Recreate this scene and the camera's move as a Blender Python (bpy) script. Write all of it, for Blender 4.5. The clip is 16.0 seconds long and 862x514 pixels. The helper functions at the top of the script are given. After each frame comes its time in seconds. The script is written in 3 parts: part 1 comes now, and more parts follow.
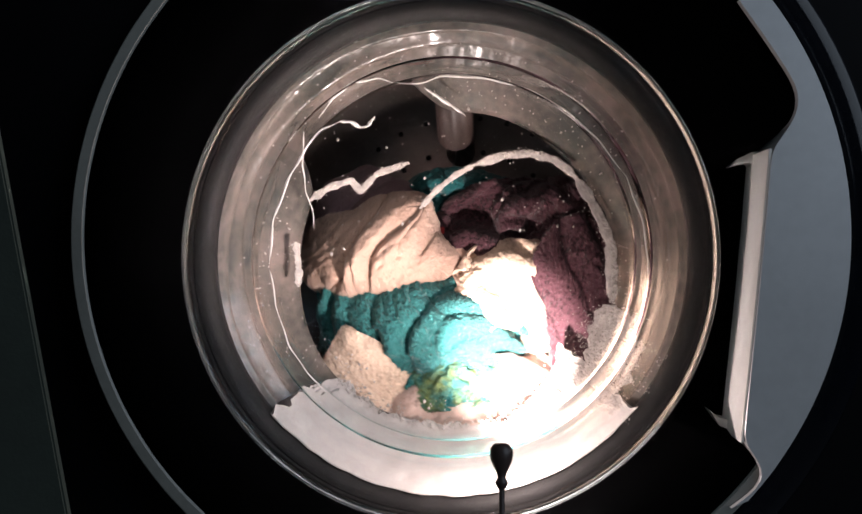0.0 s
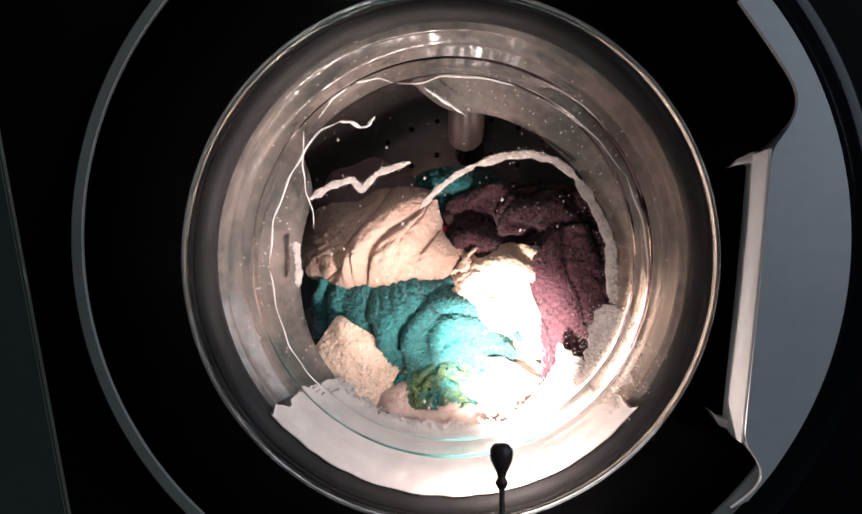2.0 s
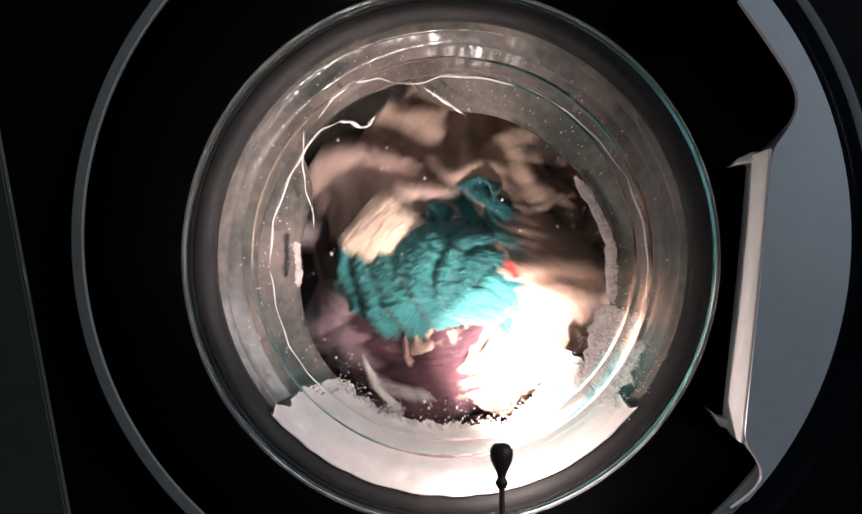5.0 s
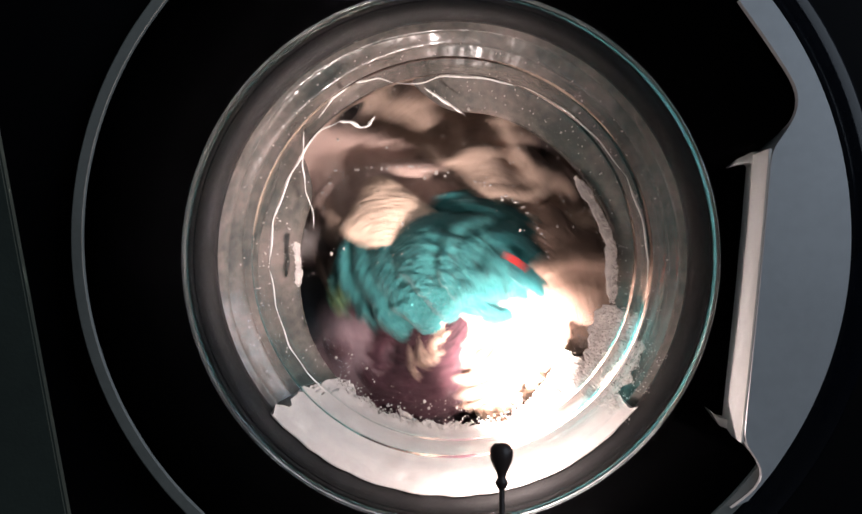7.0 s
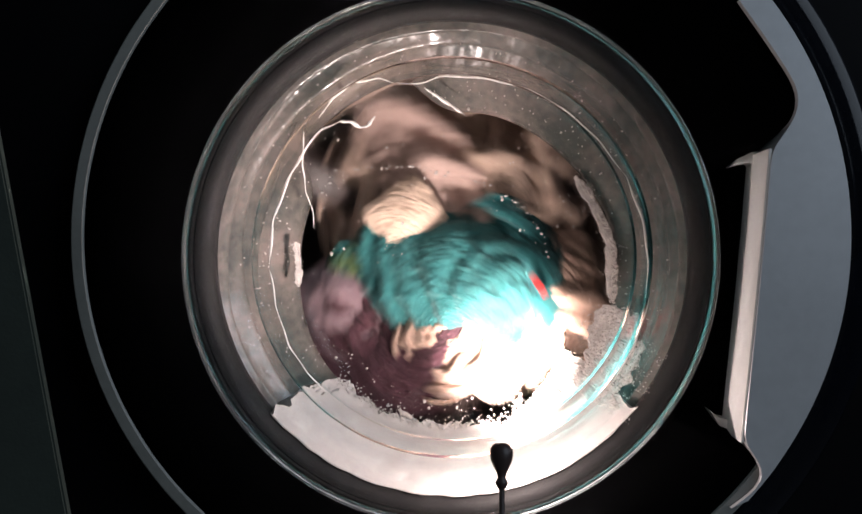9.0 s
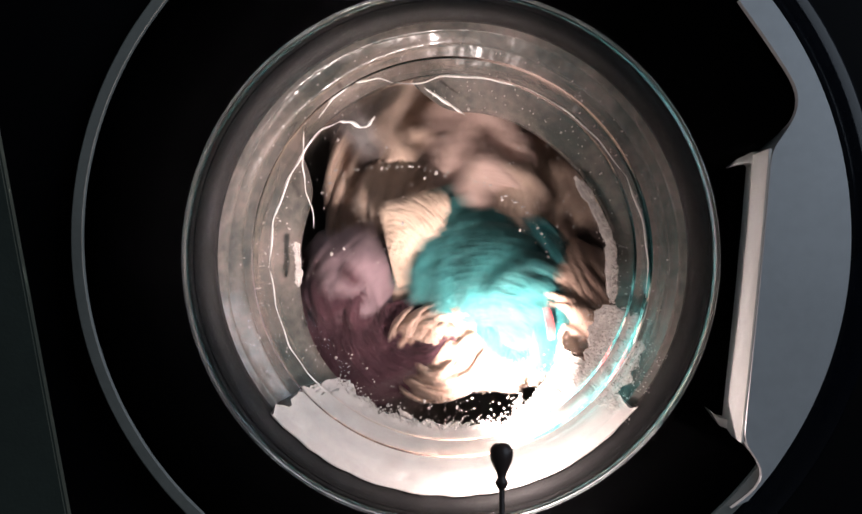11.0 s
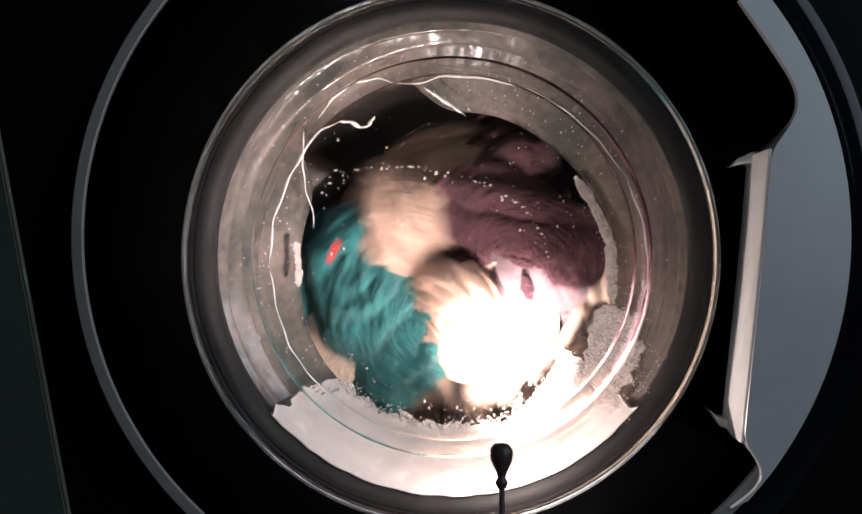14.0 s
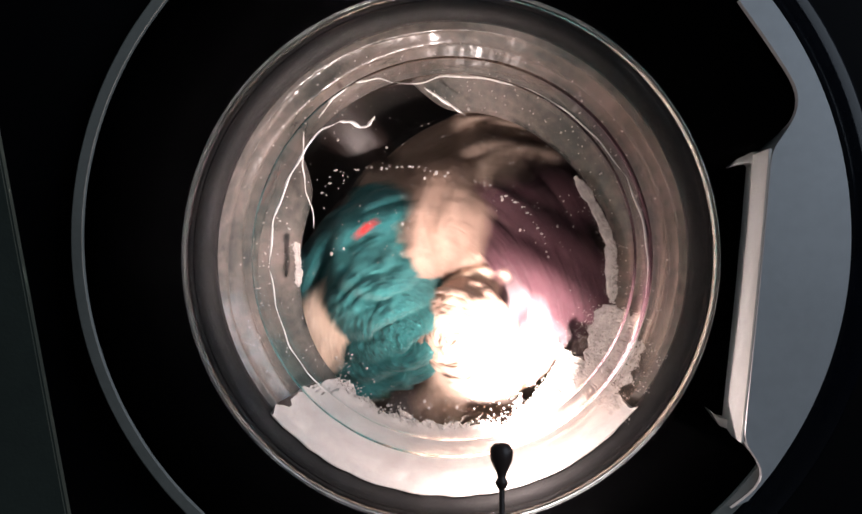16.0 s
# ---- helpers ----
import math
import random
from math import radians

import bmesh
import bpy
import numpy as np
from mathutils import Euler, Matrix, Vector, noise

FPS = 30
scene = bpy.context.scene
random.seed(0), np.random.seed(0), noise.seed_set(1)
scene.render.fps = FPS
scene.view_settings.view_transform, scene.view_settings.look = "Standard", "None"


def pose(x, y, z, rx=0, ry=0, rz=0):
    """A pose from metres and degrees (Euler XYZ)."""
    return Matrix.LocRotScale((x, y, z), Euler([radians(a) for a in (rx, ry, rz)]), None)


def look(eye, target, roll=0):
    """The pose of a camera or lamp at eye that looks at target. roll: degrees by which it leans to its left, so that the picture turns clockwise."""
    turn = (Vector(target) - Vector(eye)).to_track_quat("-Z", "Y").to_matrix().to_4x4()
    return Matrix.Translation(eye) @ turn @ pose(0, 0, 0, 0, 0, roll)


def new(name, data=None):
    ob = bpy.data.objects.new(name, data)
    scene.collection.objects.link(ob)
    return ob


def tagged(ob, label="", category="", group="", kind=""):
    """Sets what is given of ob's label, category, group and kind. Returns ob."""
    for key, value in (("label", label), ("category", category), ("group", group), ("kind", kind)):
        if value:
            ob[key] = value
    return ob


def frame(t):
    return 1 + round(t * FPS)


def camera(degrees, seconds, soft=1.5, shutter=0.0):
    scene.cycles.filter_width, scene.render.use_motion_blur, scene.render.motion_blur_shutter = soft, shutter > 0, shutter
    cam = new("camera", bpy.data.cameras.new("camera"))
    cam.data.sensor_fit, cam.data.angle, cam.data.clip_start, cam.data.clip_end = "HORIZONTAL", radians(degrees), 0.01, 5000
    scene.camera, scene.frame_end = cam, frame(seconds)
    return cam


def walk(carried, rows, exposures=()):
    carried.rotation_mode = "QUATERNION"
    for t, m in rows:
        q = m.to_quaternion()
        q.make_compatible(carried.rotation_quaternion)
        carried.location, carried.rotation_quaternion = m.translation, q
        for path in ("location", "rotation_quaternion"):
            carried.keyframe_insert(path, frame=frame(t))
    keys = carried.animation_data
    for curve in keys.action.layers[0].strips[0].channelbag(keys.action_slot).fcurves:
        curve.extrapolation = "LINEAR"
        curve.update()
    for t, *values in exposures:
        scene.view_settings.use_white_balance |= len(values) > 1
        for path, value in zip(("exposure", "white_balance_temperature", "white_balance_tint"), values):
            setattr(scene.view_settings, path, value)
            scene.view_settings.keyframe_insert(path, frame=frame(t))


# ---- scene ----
# ---- camera ----
cam = camera(62, 16.0, 1.6, 1.4)
EYE, AIM = (0.0252, -0.45, 0.55), (-0.0086, 0.0, 0.55)
walk(cam, [(0.0, look(EYE, AIM)), (16.0, look(EYE, AIM))], exposures=[(0.0, 0.0), (4.3, 0.0), (6.3, 0.07), (16.0, 0.07)])

# ---- world, light of an assumed window, and the small lamp's beam ----
world = bpy.data.worlds.new("world")
scene.world = world
world.use_nodes = True
world.node_tree.nodes["Background"].inputs[0].default_value = (0.35, 0.5, 0.8, 1)
world.node_tree.nodes["Background"].inputs[1].default_value = 0.02

# No window is in view: this cool lamp is added to light the handle.
win = bpy.data.lights.new("assumed_window_light", "AREA")
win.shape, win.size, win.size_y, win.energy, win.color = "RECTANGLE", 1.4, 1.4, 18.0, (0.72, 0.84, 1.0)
assumed_window_light = new("assumed_window_light", win)
assumed_window_light.matrix_world = look((1.52, -1.05, 1.55), (0.0, -1.05, 1.2))

LAMP_AT = Vector((0.0350, -0.016, 0.4316))
LAMP_TO = Vector((0.0440, 0.115, 0.4670))
beam = bpy.data.lights.new("lamp_beam", "SPOT")
beam.energy, beam.color, beam.spot_size, beam.spot_blend, beam.shadow_soft_size = 21.0, (1.0, 0.815, 0.775), radians(51), 1.0, 0.004


spill = bpy.data.lights.new("lamp_spill", "SPOT")
spill.energy, spill.color, spill.spot_size, spill.spot_blend, spill.shadow_soft_size = 4.6, (1.0, 0.815, 0.775), radians(102), 1.0, 0.004


halo = bpy.data.lights.new("lamp_halo", "POINT")
halo.energy, halo.color, halo.shadow_soft_size = 0.62, (1.0, 0.815, 0.775), 0.004


# ---- materials ----
def shader(name, color, rough=0.5, metal=0.0, grain=0.0, scale=50.0, bump=0.0, bump_scale=300.0, spec=0.5, mix=None, coat=0.0, sheen=0.0, detail=4.0, fine=9.0, fine_weight=0.5):
    """A surface with colour that varies at two scales, and fine relief."""
    mat = bpy.data.materials.new(name)
    mat.use_nodes = True
    t = mat.node_tree
    b = t.nodes["Principled BSDF"]
    b.inputs["Base Color"].default_value = (*color, 1)
    b.inputs["Roughness"].default_value, b.inputs["Metallic"].default_value = rough, metal
    b.inputs["Specular IOR Level"].default_value = spec
    b.inputs["Coat Weight"].default_value = coat
    b.inputs["Sheen Weight"].default_value = sheen
    co = t.nodes.new("ShaderNodeTexCoord").outputs["Object"]

    def noise_node(s, d):
        n = t.nodes.new("ShaderNodeTexNoise")
        n.inputs["Scale"].default_value, n.inputs["Detail"].default_value = s, d
        t.links.new(co, n.inputs["Vector"])
        return n.outputs["Fac"]

    if grain:
        other = mix or tuple(c * (1 - grain) for c in color)
        big, small = noise_node(scale, detail), noise_node(scale * fine, 3)
        add = t.nodes.new("ShaderNodeMath")
        add.operation = "MULTIPLY_ADD"
        t.links.new(small, add.inputs[0])
        add.inputs[1].default_value = fine_weight
        t.links.new(big, add.inputs[2])
        ramp = t.nodes.new("ShaderNodeValToRGB")
        ramp.color_ramp.elements[0].position, ramp.color_ramp.elements[1].position = 0.30 + fine_weight / 2, 0.70 + fine_weight / 2
        ramp.color_ramp.elements[0].color, ramp.color_ramp.elements[1].color = (*other, 1), (*color, 1)
        t.links.new(add.outputs[0], ramp.inputs[0])
        t.links.new(ramp.outputs[0], b.inputs["Base Color"])
    if bump:
        n = noise_node(bump_scale, 3)
        bp = t.nodes.new("ShaderNodeBump")
        bp.inputs["Strength"].default_value, bp.inputs["Distance"].default_value = bump, 0.6 / bump_scale
        t.links.new(n, bp.inputs["Height"])
        t.links.new(bp.outputs[0], b.inputs["Normal"])
    return mat


def cloth(name, color, pile=340.0, bump=1.0, grain=0.75):
    return shader(name, color, 0.95, grain=grain, scale=26, bump=bump, bump_scale=pile, spec=0.15, sheen=0.2, fine=17, fine_weight=1.3)


M_BLACK = shader("black_plastic", (0.0012, 0.0012, 0.0013), 0.6, grain=0.3, scale=30, bump=0.05, bump_scale=700, spec=0.0)
M_TRIM = shader("dark_trim", (0.010, 0.009, 0.009), 0.7, grain=0.5, scale=25, bump=0.1, bump_scale=300, spec=0.2)
M_BEZEL = shader("black_gloss", (0.003, 0.004, 0.007), 0.12, grain=0.3, scale=20, spec=0.14)
M_RING = shader("grey_satin_paint", (0.25, 0.255, 0.235), 0.5, grain=0.18, scale=25, bump=0.05, bump_scale=900)
M_HANDLE = shader("silver_satin_plastic", (0.66, 0.67, 0.69), 0.34, grain=0.12, scale=14, bump=0.06, bump_scale=1100, metal=0.3)
# Paler than the handle: the lamp's light on the grip is in the colour.
M_GRIP_LIT = shader("lamplit_satin_plastic", (0.84, 0.83, 0.80), 0.35, grain=0.12, scale=18, bump=0.05, bump_scale=900)
M_RUBBER = shader("grey_rubber", (0.144, 0.119, 0.107), 0.21, grain=0.6, scale=17, mix=(0.041, 0.045, 0.041), bump=0.2, bump_scale=30, spec=0.7)
M_STEEL = shader("drum_steel", (0.24, 0.21, 0.20), 0.3, metal=1.0, grain=0.25, scale=30, bump=0.06, bump_scale=300)
M_HOLE = shader("drum_hole", (0.006, 0.005, 0.005), 0.7)
M_PADDLE = shader("paddle_plastic", (0.045, 0.031, 0.028), 0.4, grain=0.3, scale=30, bump=0.1, bump_scale=200)
M_FOAM = shader("soap_foam", (0.40, 0.372, 0.355), 0.8, grain=0.2, scale=45, bump=0.45, bump_scale=700, spec=0.3)
M_FOAM_WET = shader("thin_soap_foam", (0.52, 0.47, 0.44), 0.6, grain=0.35, scale=260, bump=0.9, bump_scale=900, spec=0.4)
M_LAMP = shader("brown_plastic", (0.035, 0.02, 0.018), 0.45, grain=0.3, scale=90, bump=0.1, bump_scale=900)
M_PANEL = shader("pale_painted_board", (0.030, 0.042, 0.034), 0.85, grain=0.25, scale=9, bump=0.15, bump_scale=400)
M_WALL = shader("wall_paint", (0.38, 0.38, 0.36), 0.85, grain=0.12, scale=5, bump=0.15, bump_scale=260)
M_FLOOR = shader("floor_tile", (0.30, 0.28, 0.26), 0.45, grain=0.3, scale=6, bump=0.1, bump_scale=120)
M_BODY = shader("black_enamel", (0.005, 0.005, 0.006), 0.4, grain=0.2, scale=12, bump=0.04, bump_scale=600, spec=0.04)
M_LABEL = shader("red_woven_label", (0.48, 0.025, 0.025), 0.8, grain=0.25, scale=90, bump=0.4, bump_scale=900)

M_TEAL = cloth("teal_terry", (0.030, 0.150, 0.150), bump=1.4, grain=0.6)
M_TEAL2 = cloth("deep_teal_terry", (0.018, 0.115, 0.120), grain=0.6)
M_BEIGE = cloth("beige_knit", (0.42, 0.285, 0.225), pile=650, grain=0.3)
M_CREAM = cloth("cream_terry", (0.62, 0.47, 0.365), grain=0.3, bump=0.7)
M_PURPLE = cloth("plum_terry", (0.072, 0.030, 0.039), pile=320)
M_MAUVE = cloth("mauve_jersey", (0.22, 0.15, 0.165), pile=900, bump=0.4, grain=0.3)
M_TAUPE = cloth("tan_jersey", (0.42, 0.31, 0.25), pile=900, bump=0.4, grain=0.3)
M_PINK = cloth("pale_pink_cotton", (0.46, 0.335, 0.295), pile=900, bump=0.4, grain=0.3)
M_PRINT = shader("patterned_jersey", (0.025, 0.14, 0.145), 0.9, grain=0.5, scale=70, mix=(0.13, 0.17, 0.06), bump=0.4, bump_scale=700, spec=0.15, fine=3)

def clear_glass(name, ior, tint):
    mat = bpy.data.materials.new(name)
    mat.use_nodes = True
    g = mat.node_tree.nodes["Principled BSDF"]
    g.inputs["Base Color"].default_value = (*tint, 1)
    g.inputs["Transmission Weight"].default_value, g.inputs["Roughness"].default_value, g.inputs["IOR"].default_value = 1.0, 0.0, ior
    return mat


M_GLASS, M_GLASS_RIM = clear_glass("wet_glass", 1.10, (0.97, 0.985, 0.98)), clear_glass("rim_glass", 1.45, (0.62, 0.74, 0.78))
# Whitish and barely clear: the brightness of the glint lines is in the colour.
water = bpy.data.materials.new("water")
water.use_nodes = True
g = water.node_tree.nodes["Principled BSDF"]
g.inputs["Base Color"].default_value = (0.95, 0.93, 0.9, 1)
g.inputs["Transmission Weight"].default_value, g.inputs["Roughness"].default_value, g.inputs["IOR"].default_value = 0.25, 0.08, 1.33
M_WATER_GLINT = water


# ---- mesh helpers ----
def mesh_of(name, verts, faces, material, smooth=True):
    me = bpy.data.meshes.new(name)
    me.from_pydata([tuple(map(float, v)) for v in verts], [], faces)
    me.materials.append(material)
    if smooth:
        me.polygons.foreach_set("use_smooth", [True] * len(me.polygons))
    me.update()
    return me


def part(name, me, parent, label=""):
    ob = new(name, me)
    ob.parent = parent
    return tagged(ob, label)


def lathe(name, profile, material, steps=128, a0=0.0, a1=360.0, wobble=None, smooth=True, closed=False):
    """Turn a profile of (radius, depth along y) about the y axis; angles count from +x towards +z."""
    full = abs(a1 - a0) >= 359.9
    n = steps if full else steps + 1
    verts, faces, k = [], [], len(profile)
    for i in range(n):
        a = radians(a0 + (a1 - a0) * i / steps)
        for j, (r, y) in enumerate(profile):
            dr, dy = wobble(a, j) if wobble else (0, 0)
            verts.append(((r + dr) * math.cos(a), y + dy, (r + dr) * math.sin(a)))
    for i in range(steps):
        p, q = i * k, ((i + 1) % n) * k
        for j in range(k if closed else k - 1):
            m = (j + 1) % k
            faces.append((p + j, p + m, q + m, q + j))
    if closed and not full:
        faces += [tuple(range(k)), tuple(range((n - 1) * k + k - 1, (n - 1) * k - 1, -1))]
    return mesh_of(name, verts, faces, material, smooth)


def box(name, size, material, bevel=0.002):
    bm = bmesh.new()
    bmesh.ops.create_cube(bm, size=1.0)
    bmesh.ops.scale(bm, vec=size, verts=bm.verts)
    if bevel:
        bmesh.ops.bevel(bm, geom=bm.edges[:], offset=bevel, segments=2, affect="EDGES")
    me = bpy.data.meshes.new(name)
    bm.to_mesh(me)
    bm.free()
    me.materials.append(material)
    return me


def slab(name, outline, y0, y1, material, bevel=0.0015):
    """A plate with an outline in x and z, from y0 (front) to y1."""
    bm = bmesh.new()
    f = bm.faces.new([bm.verts.new((x, y1, z)) for x, z in outline])
    ext = bmesh.ops.extrude_face_region(bm, geom=[f])
    moved = [v for v in ext["geom"] if isinstance(v, bmesh.types.BMVert)]
    bmesh.ops.translate(bm, vec=(0, y0 - y1, 0), verts=moved)
    bmesh.ops.recalc_face_normals(bm, faces=bm.faces[:])
    if bevel:
        front = [e for e in bm.edges if all(abs(v.co.y - y0) < 1e-6 for v in e.verts)]
        bmesh.ops.bevel(bm, geom=front, offset=bevel, segments=2, affect="EDGES")
    me = bpy.data.meshes.new(name)
    bm.to_mesh(me)
    bm.free()
    me.materials.append(material)
    return me


def tube(name, points, radii, material, sides=8, flat=1.0, rough=0.0, seed=0):
    """A swept tube through points; flat squeezes it along y."""
    rng = np.random.default_rng(seed)
    verts, faces, n = [], [], len(points)
    for i, p in enumerate(points):
        p = Vector(p)
        d = (Vector(points[min(i + 1, n - 1)]) - Vector(points[max(i - 1, 0)])).normalized()
        side = d.cross(Vector((0, 1, 0)))
        side = side.normalized() if side.length > 1e-6 else Vector((1, 0, 0))
        up = side.cross(d)
        for s in range(sides):
            a = math.tau * s / sides
            r = radii[i] * (1 + rough * rng.uniform(-1, 1))
            verts.append(p + side * (math.cos(a) * r) + up * (math.sin(a) * r * flat))
    for i in range(n - 1):
        for s in range(sides):
            m = (s + 1) % sides
            faces.append((i * sides + s, i * sides + m, (i + 1) * sides + m, (i + 1) * sides + s))
    faces += [tuple(range(sides)), tuple(range((n - 1) * sides + sides - 1, (n - 1) * sides - 1, -1))]
    return mesh_of(name, verts, faces, material)


def smooth_line(points, n, passes=3):
    """n places along a smooth line through points."""
    p = np.array(points)
    d = np.concatenate([[0], np.cumsum(np.linalg.norm(np.diff(p, axis=0), axis=1))])
    fine = np.stack([np.interp(np.linspace(0, d[-1], n), d, p[:, k]) for k in range(2)], 1)
    for _ in range(passes):
        fine[1:-1] = (fine[:-2] + 2 * fine[1:-1] + fine[2:]) / 4
    return fine


def lattice_noise(x, z, size, rng):
    """Smooth noise from -1 to 1 with features of the given size."""
    g = rng.uniform(-1, 1, (64, 64))
    u, v = x / size + 31.7, z / size + 29.3
    i, j = np.floor(u).astype(int), np.floor(v).astype(int)
    fu, fv = u - i, v - j
    fu, fv = fu * fu * (3 - 2 * fu), fv * fv * (3 - 2 * fv)
    i, j, i1, j1 = i % 64, j % 64, (i + 1) % 64, (j + 1) % 64
    return (g[i, j] * (1 - fu) + g[i1, j] * fu) * (1 - fv) + (g[i, j1] * (1 - fu) + g[i1, j1] * fu) * fv


def crumple(name, material, width, height, shrink, depth, seed, n=44, stiff=0.3, steps=120, pile=0.00042, lean=0.0, round_off=2.6, pleat=(0.020, 0.0042, 70)):
    """A sheet of cloth pushed together until it buckles into folds, given thickness. Its front looks to -y.
    pleat: spacing, height and direction of the smaller rolled folds with creases between them."""
    rng = np.random.default_rng(seed)
    m = max(12, int(n * height / width))
    gx, gz = np.meshgrid(np.linspace(-width / 2, width / 2, n), np.linspace(-height / 2, height / 2, m))
    p = np.stack([gx, np.zeros_like(gx), gz], -1)
    for k in range(9):
        f, a = rng.uniform(15, 75), rng.uniform(0, math.pi) if k > 3 else radians(lean) + rng.uniform(-0.4, 0.4)
        p[..., 1] += 0.010 * np.sin(f * (gx * math.cos(a) + gz * math.sin(a)) + rng.uniform(0, 6.28)) / (1 + f / 22)
    lx, lz = width / (n - 1), height / (m - 1)
    ld = math.hypot(lx, lz)
    fx, fz = shrink[0] ** (1 / steps), shrink[1] ** (1 / steps)

    def pull(a, b, rest, k, only_far=False):
        d = b - a
        l = np.linalg.norm(d, axis=-1, keepdims=True) + 1e-9
        c = (l - rest) / l * 0.5 * k
        if only_far:
            c = np.where(l < rest, c, 0)
        a += d * c
        b -= d * c

    for s in range(steps):
        p[..., 0] *= fx
        p[..., 2] *= fz
        p += rng.normal(0, 0.00025, p.shape)
        for it in range(5):
            for o in (0, 1):
                pull(p[:, o:-1:2][:, :p[:, o + 1::2].shape[1]], p[:, o + 1::2], lx, 0.9)
                pull(p[o:-1:2][:p[o + 1::2].shape[0]], p[o + 1::2], lz, 0.9)
            for o in (0, 1):
                pull(p[o:-1:2, :-1][:p[o + 1::2].shape[0]], p[o + 1::2, 1:], ld, 0.45)
                pull(p[o:-1:2, 1:][:p[o + 1::2].shape[0]], p[o + 1::2, :-1], ld, 0.45)
            for o in (0, 1, 2, 3):
                if it % 2 == 0:
                    a, b = p[:, o:-3:4], p[:, o + 3::4]
                    c = min(a.shape[1], b.shape[1])
                    pull(a[:, :c], b[:, :c], 3 * lx, stiff)
                    a, b = p[o:-3:4], p[o + 3::4]
                    c = min(a.shape[0], b.shape[0])
                    pull(a[:c], b[:c], 3 * lz, stiff)
        hx, hz = width / 2 * fx ** (s + 1) * 1.06, height / 2 * fz ** (s + 1) * 1.06
        q = (np.abs(p[..., 0] / hx) ** round_off + np.abs(p[..., 2] / hz) ** round_off) ** (1 / round_off)
        over = np.maximum(q, 1.0)
        p[..., 0] /= over
        p[..., 2] /= over
        p[..., 1] = np.where(np.abs(p[..., 1]) > depth, np.sign(p[..., 1]) * (depth + (np.abs(p[..., 1]) - depth) * 0.5), p[..., 1])
    # the edges curl back, so that the bundle is a dome
    p[..., 1] += np.minimum(q, 1.1) ** 3 * depth * 1.4
    # settle the sharpest kinks
    for _ in range(4):
        p[1:-1, 1:-1] += 0.35 * ((p[:-2, 1:-1] + p[2:, 1:-1] + p[1:-1, :-2] + p[1:-1, 2:]) / 4 - p[1:-1, 1:-1])
    # finer grid
    def finer(v, axis):
        v = np.moveaxis(v, axis, 0)
        e = np.concatenate([2 * v[:1] - v[1:2], v, 2 * v[-1:] - v[-2:-1]])
        mid = (-e[:-3] + 9 * e[1:-2] + 9 * e[2:-1] - e[3:]) / 16
        out = np.empty((2 * v.shape[0] - 1, *v.shape[1:]))
        out[::2], out[1::2] = v, mid
        return np.moveaxis(out, 0, axis)

    p = finer(finer(p, 0), 1)
    p[..., 1] += rng.normal(0, pile * 1.3, p.shape[:2])
    p = finer(finer(p, 0), 1)
    cu, cv = np.meshgrid(np.linspace(-width / 2, width / 2, p.shape[1]), np.linspace(-height / 2, height / 2, p.shape[0]))
    gap, tall, way = pleat
    for g, h, a in ((gap, tall, radians(way)), (gap * 0.62, tall * 0.45, radians(way + 55))):
        bent = g * (0.9 * lattice_noise(cu, cv, g * 4.0, rng) + 0.3 * lattice_noise(cu, cv, g * 1.6, rng))
        turns = (cu * math.cos(a) + cv * math.sin(a) + bent) / g + 40
        number = np.floor(turns).astype(int)
        f = (turns - number) ** rng.uniform(0.75, 1.5, 128)[number % 128]
        size = rng.uniform(0.35, 1.25, 128)[number % 128] * np.clip(0.7 + 0.7 * lattice_noise(cu, cv, g * 2.4, rng), 0.1, 1.3)
        nor = np.cross(np.gradient(p, axis=1), np.gradient(p, axis=0))
        nor /= np.linalg.norm(nor, axis=-1, keepdims=True) + 1e-9
        nor *= -1 if nor[..., 1].mean() > 0 else 1
        p = p + nor * (h * size * (np.sin(math.pi * f) ** 0.6 - 0.5))[..., None]
    for _ in range(2):
        p[1:-1, 1:-1] += 0.3 * ((p[:-2, 1:-1] + p[2:, 1:-1] + p[1:-1, :-2] + p[1:-1, 2:]) / 4 - p[1:-1, 1:-1])
    off = rng.uniform(0, 50)
    for r in p.reshape(-1, 3):
        r[1] += 0.0006 * noise.noise((r[0] * 90 + off, r[1] * 60, r[2] * 90)) + 0.0005 * noise.noise((r[0] * 260, r[1] * 200 + off, r[2] * 260))
    du, dv = np.gradient(p, axis=1), np.gradient(p, axis=0)
    nor = np.cross(du, dv)
    nor /= np.linalg.norm(nor, axis=-1, keepdims=True) + 1e-9
    p = p + nor * rng.normal(0, pile, p.shape[:2])[..., None]
    back = p - nor * 0.0022 * (1 if nor[..., 1].mean() < 0 else -1)
    M, N = p.shape[:2]
    verts = np.concatenate([p.reshape(-1, 3), back.reshape(-1, 3)])
    i = np.arange(M * N).reshape(M, N)
    q1 = np.stack([i[:-1, :-1], i[:-1, 1:], i[1:, 1:], i[1:, :-1]], -1).reshape(-1, 4)
    q2 = q1[:, ::-1] + M * N
    rim = np.concatenate([i[0], i[1:, -1], i[-1, -2::-1], i[-2:0:-1, 0]])
    nxt = np.roll(rim, -1)
    q3 = np.stack([rim, rim + M * N, nxt + M * N, nxt], -1)
    return mesh_of(name, verts, np.concatenate([q1, q2, q3]).tolist(), material)


